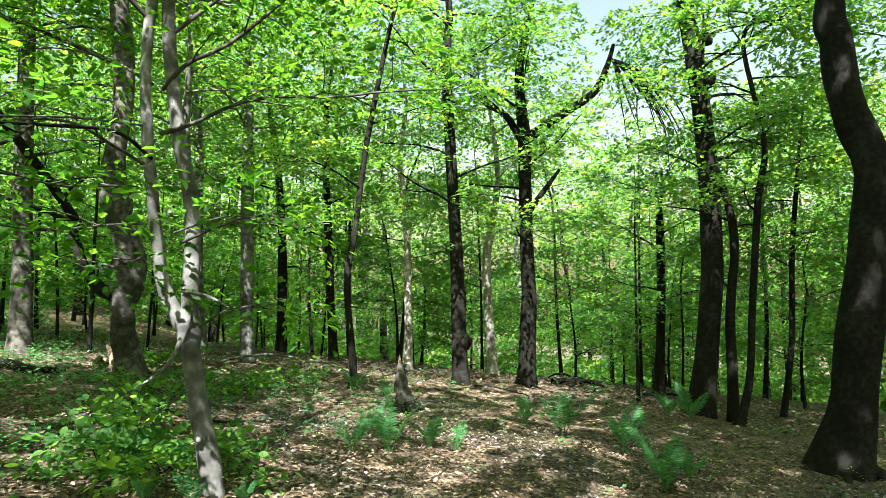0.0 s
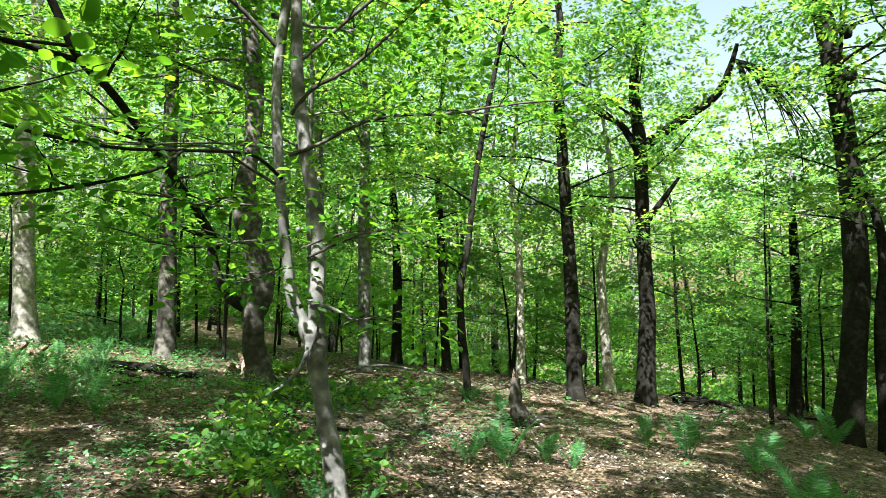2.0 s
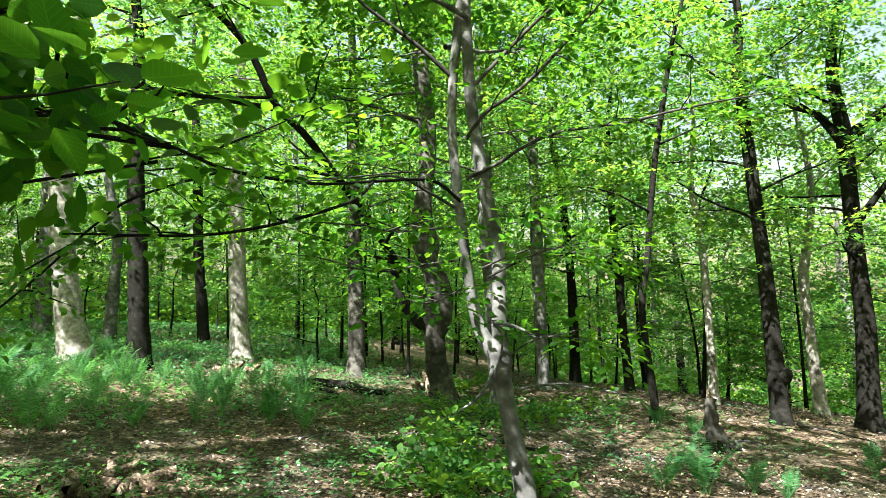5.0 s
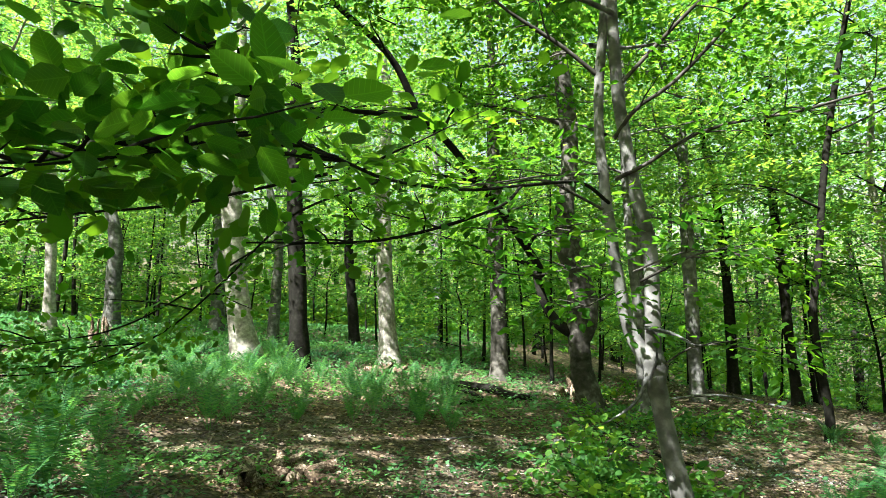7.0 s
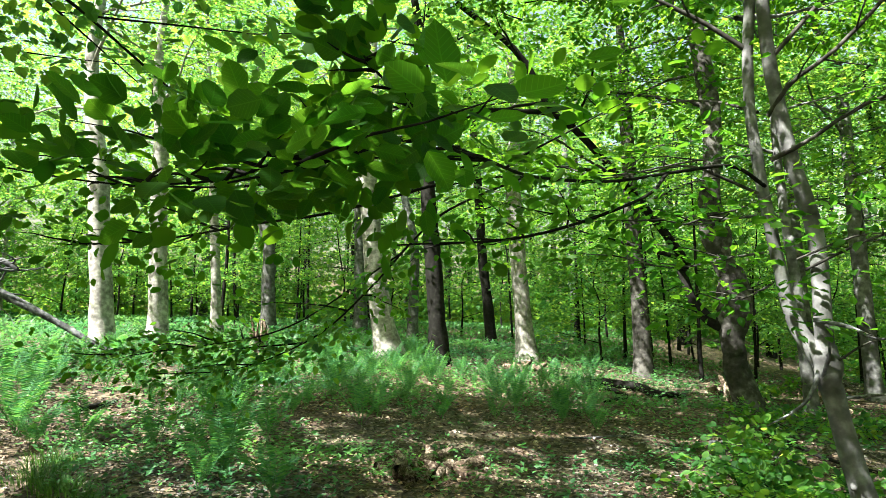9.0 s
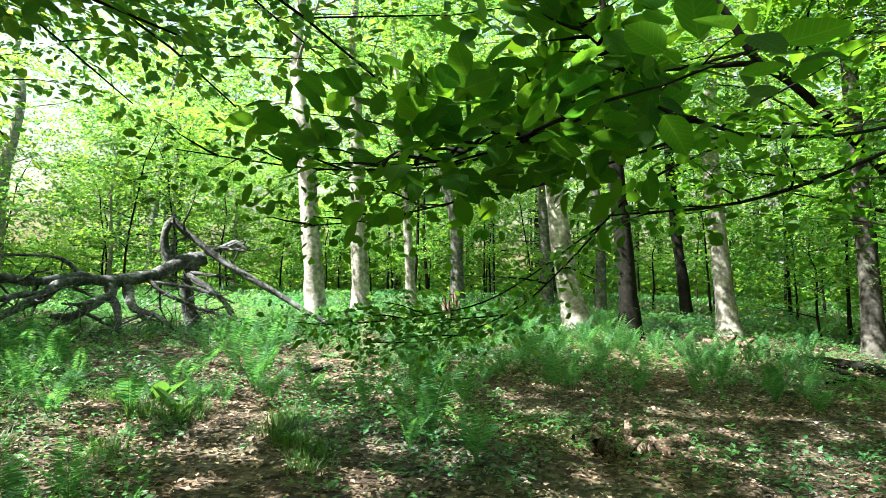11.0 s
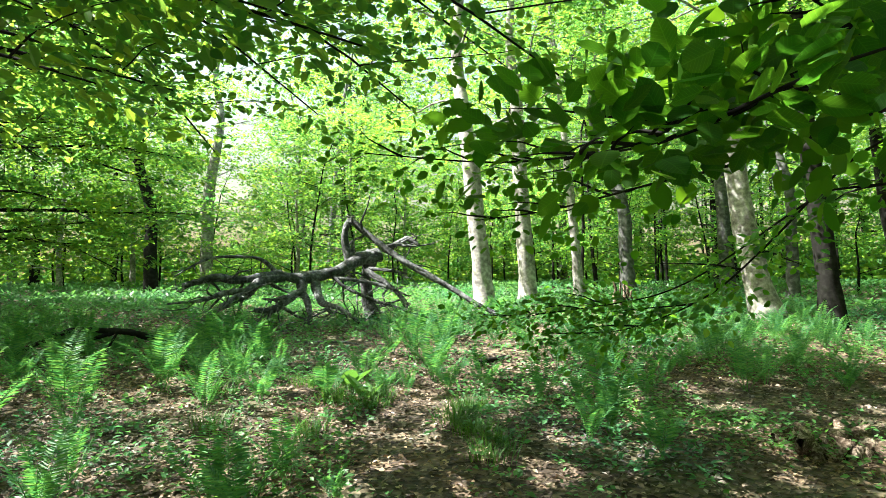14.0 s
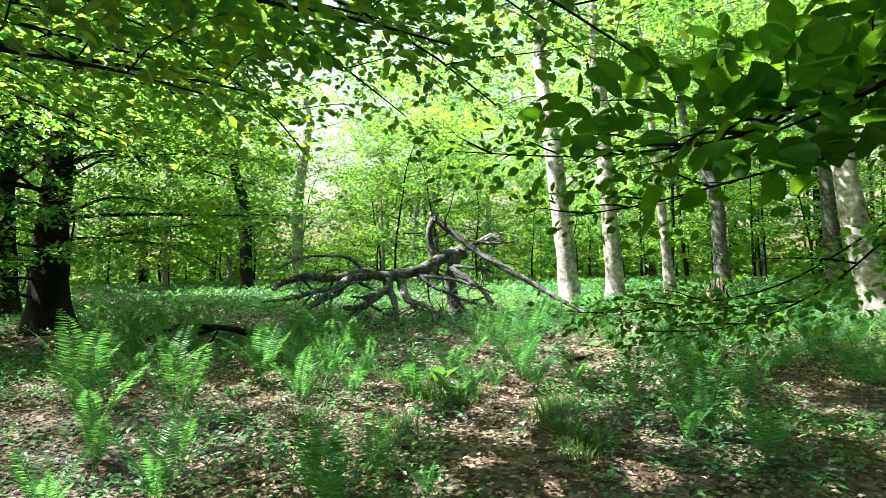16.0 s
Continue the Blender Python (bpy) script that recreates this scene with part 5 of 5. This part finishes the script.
ground_stick([lying(-3.9, 8.0, -1.7, 1.6, 0.035, 0.02, 6, 5)], "thin dark branch lying on leaf litter", M_bark_dark_shade)
ground_stick([lying(-0.4, 9.6, -0.6, 0.9, 0.02, 0.1, 6, 6)], "thin bleached curved branch by the snag")
ground_stick([lying(-4.6, 13.2, -1.6, 3.2, 0.03, 0.25, 7, 7)], "thin grey arched branch on the ground")
ground_stick([lying(0.6, 13.0, -1.4, 1.5, 0.02, 0.06, 6, 8)], "thin dry twig at a tree foot", M_bark_dark_shade)
ground_stick([lying(4.6, 14.8, -1.2, 1.8, 0.04, 0.03, 6, 9)], "dark branch lying at the slope's edge", M_bark_dark_shade)
ground_stick([lying(-8.0, 1.4, 1.2, 0.7, 0.05, 0.0, 5, 10)], "short piece of dark rotten wood", M_bark_dark_shade)
ground_stick([lying(-9.9, -0.9, -0.5, 0.9, 0.025, 0.02, 5, 11)], "short bleached stick among herbs")
ground_stick([lying(-4.9, 5.6, -0.9, 0.8, 0.015, 0.02, 5, 12)], "thin dead twig on leaf litter")
ground_stick([lying(-3.9, 6.9, -1.4, 1.1, 0.02, 0.03, 5, 13)], "thin dead twig on leaf litter")


def broken_snag():
    """A short rotten stem with a dark hollow foot."""
    x, y = -0.57, 9.52
    z = float(hill(x, y))
    thing = empty_at("rotten_snag", x, y, z, "short rotten broken stem with a dark crumbling foot", "stump")
    rng = np.random.default_rng(121)
    part("stem", tubes("stem", [curve_through([(0.02, 0, -0.15, 0.14), (0, 0, 0.1, 0.125), (-0.05, 0, 0.32, 0.095), (-0.06, 0, 0.55, 0.072), (-0.05, 0, 0.7, 0.055)], 16)], 12, M_bark_grey_shade, rng, 0.16), thing)
    part("jagged_top", tubes("jagged_top", [np.array([(-0.07, 0, 0.68, 0.04), (-0.08, 0.01, 0.78, 0.02), (-0.08, 0, 0.84, 0.005)]), np.array([(-0.03, 0, 0.68, 0.03), (-0.03, 0, 0.76, 0.01)])], 6, M_rotten), thing)
    for k, (a, r) in enumerate([(0.4, 0.06), (1.8, 0.08), (3.4, 0.07), (5.0, 0.06)]):
        part("root", tubes("root", [curve_through([(0.03 * math.cos(a), 0.03 * math.sin(a), 0.16, r), (0.13 * math.cos(a), 0.13 * math.sin(a), 0.08, r * 0.8), (0.3 * math.cos(a), 0.3 * math.sin(a), 0.0, r * 0.4)], 8)], 8, M_bark_dark_shade, rng, 0.15), thing)


def old_stump(x, y, r, h, seed, label):
    """A low decayed stump: splintered shell pieces round a crumbled middle."""
    rng = np.random.default_rng(seed)
    z = float(hill(x, y))
    thing = empty_at("rotten_stump", x, y, z, label, "stump", "rotten stumps")
    part("core", tubes("core", [np.array([(0, 0, -0.1, r * 0.9), (0, 0, h * 0.3, r * 0.75), (0, 0, h * 0.5, r * 0.45)])], 14, M_bark_dark_shade, rng, 0.12), thing)
    for k in range(13):
        a = k * 0.48 + rng.normal(0, 0.2)
        hh, w = h * rng.uniform(0.35, 1.1), r * rng.uniform(0.55, 1.25)
        c, s = math.cos(a), math.sin(a)
        lean = rng.uniform(-0.35, 0.9) * r
        part("splinter", tubes("splinter", [curve_through([(c * (w + 0.1 * r), s * (w + 0.1 * r), -0.05, r * rng.uniform(0.2, 0.36)), (c * w + s * 0.1 * r, s * w - c * 0.1 * r, hh * 0.6, r * rng.uniform(0.18, 0.32)),
                                                          (c * (w + lean), s * (w + lean), hh, r * 0.1)], 7)], 6, M_rotten, rng, 0.35), thing)
    for k in range(5):
        a = rng.uniform(0, 6.28)
        c, s = math.cos(a), math.sin(a)
        part("root", tubes("root", [curve_through([(c * r, s * r, h * 0.25, r * 0.22), (c * r * 1.7, s * r * 1.7, h * 0.12, r * 0.16), (c * r * 2.4, s * r * 2.4, -0.02, r * 0.08)], 8)], 7, M_rotten, rng, 0.15), thing)


broken_snag()
old_stump(-4.68, 3.37, 0.3, 0.15, 131, "crumbling brown stump with sunlit splintered wood")
old_stump(-8.6, 9.05, 0.3, 0.32, 132, "low mossy decayed stump in front of a pale beech")
old_stump(-5.6, 11.0, 0.28, 0.35, 133, "torn brown root plate on the slope")
old_stump(-13.2, 5.7, 0.14, 0.7, 134, "short pale broken stub in the clearing")


# ---- ferns ----
def frond(length, seed, pairs=24, width=0.2):
    """One arching fern frond: a stalk with tapering leaflets on both sides, rising from the origin along +y."""
    rng = np.random.default_rng(seed)
    k = 12
    e, p, line = radians(rng.uniform(72, 86)), np.zeros(3), []
    bend = radians(rng.uniform(28, 65))
    for i in range(k):
        u = i / (k - 1)
        line.append([*p, 0.006 * (1 - 0.85 * u)])
        a = e - bend * u ** 1.6
        p = p + np.array([rng.normal(0, 0.004), math.cos(a), math.sin(a)]) * length / (k - 1)
    line = np.array(line)
    v1, f1, _ = tube(line, 4)
    u = np.repeat(np.linspace(0.22, 0.99, pairs), 2)
    sgn = np.tile([1.0, -1.0], pairs)
    f = u * (k - 1)
    j = np.minimum(f.astype(int), k - 2)
    pos = line[j, :3] + (line[j + 1, :3] - line[j, :3]) * (f - j)[:, None]
    d = unit(line[j + 1, :3] - line[j, :3])
    side = np.cross(d, np.array([0, 0, 1.0]))
    side = unit(np.where(np.abs(side).sum(1, keepdims=True) < 1e-6, [[1.0, 0, 0]], side))
    nor = np.cross(side, d)
    span = width * np.sin(np.clip((u - 0.12) / 0.9, 0, 1) * math.pi) ** 0.75 * rng.uniform(0.85, 1.1, len(u)) + 0.012
    axis = unit(side * sgn[:, None] + d * 0.35 + rng.normal(0, 0.06, (len(u), 3)) - nor * 0.1)
    v2, f2 = leaf_blades(pos, axis, unit(nor + rng.normal(0, 0.12, nor.shape)), span, 0.165, 0.05)
    return mesh_from("frond", np.vstack([v1, v2]), np.vstack([f1, f2 + len(v1)]), M_fern, False)


FRONDS = [frond(L, 500 + k, 26 if L > 0.6 else 20, w) for k, (L, w) in enumerate([(0.85, 0.13), (0.75, 0.125), (0.65, 0.12), (0.9, 0.14), (0.55, 0.11), (0.42, 0.1)])]


def fern_model(seed, n, pool):
    rng = np.random.default_rng(seed)
    thing = empty_at("fern", 0, 0, 0, "green feathery fern tuft growing from leaf litter", "fern", "ferns")
    for i in range(n):
        ob = part("frond", FRONDS[pool[int(rng.integers(len(pool)))]], thing)
        ob.matrix_basis = pose(rng.normal(0, 0.025), rng.normal(0, 0.025), 0, rng.uniform(-14, 8), 0, 360 * i / n + rng.normal(0, 14)) @ Matrix.Scale(rng.uniform(0.8, 1.1), 4)
    return thing


def ferns():
    rng = np.random.default_rng(141)
    big = [fern_model(510 + k, n, (0, 1, 2, 3)) for k, n in enumerate((6, 7, 5, 8))]
    small = [fern_model(520 + k, n, (4, 5, 2)) for k, n in enumerate((6, 7, 5))]
    spots = [(-0.57, 6.9, 0.7, 1), (-0.95, 6.75, 0.55, 1), (-0.16, 7.34, 0.6, 1), (0.15, 7.2, 0.45, 1), (4.26, 11.05, 0.9, 1), (3.9, 11.2, 0.7, 1), (1.59, 8.45, 0.8, 1), (1.2, 9.4, 0.6, 1), (2.18, 6.38, 0.9, 1), (2.6, 6.9, 0.6, 1), (2.3, 8.1, 0.7, 1),
             (-1.5, 10.8, 0.7, 1), (-0.9, 10.4, 0.5, 1), (-1.75, 4.55, 0.5, 1), (-1.45, 4.7, 0.45, 1), (-2.1, 4.6, 0.4, 1),
             (-8.42, 0.69, 1.0, 0), (-8.6, 1.1, 0.95, 0), (-8.9, 0.4, 0.9, 0), (-8.37, -1.61, 1.0, 0), (-8.2, -1.2, 0.9, 0), (-8.8, -2.0, 1.0, 0), (-7.9, -2.3, 0.8, 0),
             (-4.78, -1.97, 0.75, 0), (-4.2, -1.9, 0.7, 0), (-4.9, -2.6, 0.8, 0), (-3.9, -2.4, 0.7, 0), (-5.6, -3.0, 1.1, 0), (-6.2, -3.4, 1.1, 0), (-5.9, -2.4, 0.9, 0), (-6.8, -3.7, 1.0, 0), (-6.9, -2.9, 1.0, 0),
             (-5.11, 1.84, 0.9, 0), (-4.95, 1.6, 0.8, 0), (-4.55, 1.95, 0.6, 1), (-6.66, 4.3, 0.9, 0), (-6.4, 3.9, 0.8, 0), (-6.07, 5.68, 0.8, 0), (-7.95, 8.37, 0.8, 0), (-7.4, 8.1, 0.7, 0), (-8.48, 5.25, 0.9, 0),
             (-8.9, 5.7, 0.9, 0), (-8.1, 4.7, 0.8, 0), (-4.4, -0.6, 0.75, 0), (-4.1, -0.3, 0.7, 1), (-4.2, -1.0, 0.8, 0), (-3.9, -0.8, 0.7, 1), (-4.7, -0.85, 0.6, 1), (-3.5, 0.6, 0.5, 1), (-3.4, 1.0, 0.5, 1)]
    # the fern bed up the slope
    while len(spots) < 210:
        az, r = rng.uniform(38, 116), math.sqrt(rng.uniform(6.5 ** 2, 13.5 ** 2))
        x, y = -math.sin(radians(az)) * r, math.cos(radians(az)) * r
        if 80 < az < 110 and r > 9.0 and rng.random() < 0.75:
            continue
        if float(patchy(x, y, 1.0, 0.3)) < 0.42 or min((x - a) ** 2 + (y - b) ** 2 for a, b, _, _ in spots) < 0.16:
            continue
        spots.append((x, y, rng.uniform(0.5, 0.9) * (0.75 if 80 < az < 110 and r > 9 else 1), int(rng.random() < 0.35)))
    used = set()
    for x, y, s, kind in spots:
        pool = small if kind else big
        i = int(rng.integers(len(pool)))
        m = pose(x, y, float(hill(x, y)) - 0.01, 0, 0, rng.uniform(0, 360)) @ Matrix.Scale(s * (1.25 if kind else 1.0) * (1.25 if x > -1.3 and y > 3 else 0.85 if x > -9 and y > 3 else 1.0), 4)
        if (kind, i) in used:
            copy_thing(pool[i], m)
        else:
            pool[i].matrix_basis = m
            used.add((kind, i))


ferns()


# ---- grass tufts and the broad-leaved plant by the path ----
def grass_tuft(x, y, n, h, seed):
    rng = np.random.default_rng(seed)
    thing_z = float(hill(x, y))
    a = rng.uniform(0, 6.28, n)
    lean = rng.uniform(0.2, 1.1, n)
    r = rng.uniform(0, 0.2, n)
    base = np.stack([np.cos(a * 3) * r, np.sin(a * 3) * r, np.full(n, -0.01)], -1)
    L = h * rng.uniform(0.6, 1.2, n)
    out = np.stack([np.cos(a), np.sin(a), 0 * a], -1)
    side = np.stack([-np.sin(a), np.cos(a), 0 * a], -1)
    pts = []
    for u, w in ((0, 0.003), (0.4, 0.0034), (0.75, 0.0023), (1.0, 0.0005)):
        c = base + out * (L * lean * u * u)[:, None] + np.array([0, 0, 1.0]) * (L * (u - 0.25 * lean * u * u))[:, None]
        pts += [c + side * w, c - side * w]
    v = np.stack(pts, 1).reshape(-1, 3)
    q = np.array([[0, 1, 3, 2], [2, 3, 5, 4], [4, 5, 7, 6]])
    f = (np.arange(n)[:, None, None] * 8 + q[None]).reshape(-1, 4)
    ob = new("grass_tuft", mesh_from("grass_tuft", v, f, M_grass, False))
    ob.location = (x, y, thing_z)
    tagged(ob, "tuft of fine green woodland grass by the path", "grass", "grass tufts")


for k, (x, y, n, h) in enumerate([(-5.3, 0.8, 150, 0.22), (-5.0, 0.9, 120, 0.2), (-4.75, 0.8, 110, 0.2), (-5.6, 0.7, 130, 0.3), (-5.9, 0.85, 120, 0.3), (-6.2, 0.0, 110, 0.28), (-6.5, -0.3, 110, 0.3), (-5.5, -0.5, 90, 0.28),
                                   (-6.8, 0.1, 100, 0.26), (-7.2, -0.6, 90, 0.28), (-0.2, 5.0, 60, 0.2), (-5.9, -1.3, 80, 0.26), (-6.9, -1.5, 80, 0.28)]):
    grass_tuft(x, y, int(n * 1.2), h * 0.72, 600 + k)


def broad_plant(x, y, seed, label):
    rng = np.random.default_rng(seed)
    thing = empty_at("broad_leaved_plant", x, y, float(hill(x, y)), label, "plant")
    for k in range(6):
        a = k * 1.05 + rng.normal(0, 0.2)
        ax = unit(np.array([[math.cos(a), math.sin(a), rng.uniform(0.5, 1.3)]]))
        nor = unit(np.array([[-math.cos(a) * 0.6, -math.sin(a) * 0.6, 1.0]]))
        v, f = round_leaves(np.zeros((1, 3)) + [math.cos(a) * 0.02, math.sin(a) * 0.02, 0.02], ax, nor, np.array([rng.uniform(0.22, 0.36)]), rng, 0.5)
        part("leaf", mesh_from("leaf", v, f, M_grass, True), thing)


broad_plant(-7.07, -0.19, 701, "dark green plant with broad glossy upright leaves")
broad_plant(-6.6, -0.02, 702, "small green plant with broad leaves")
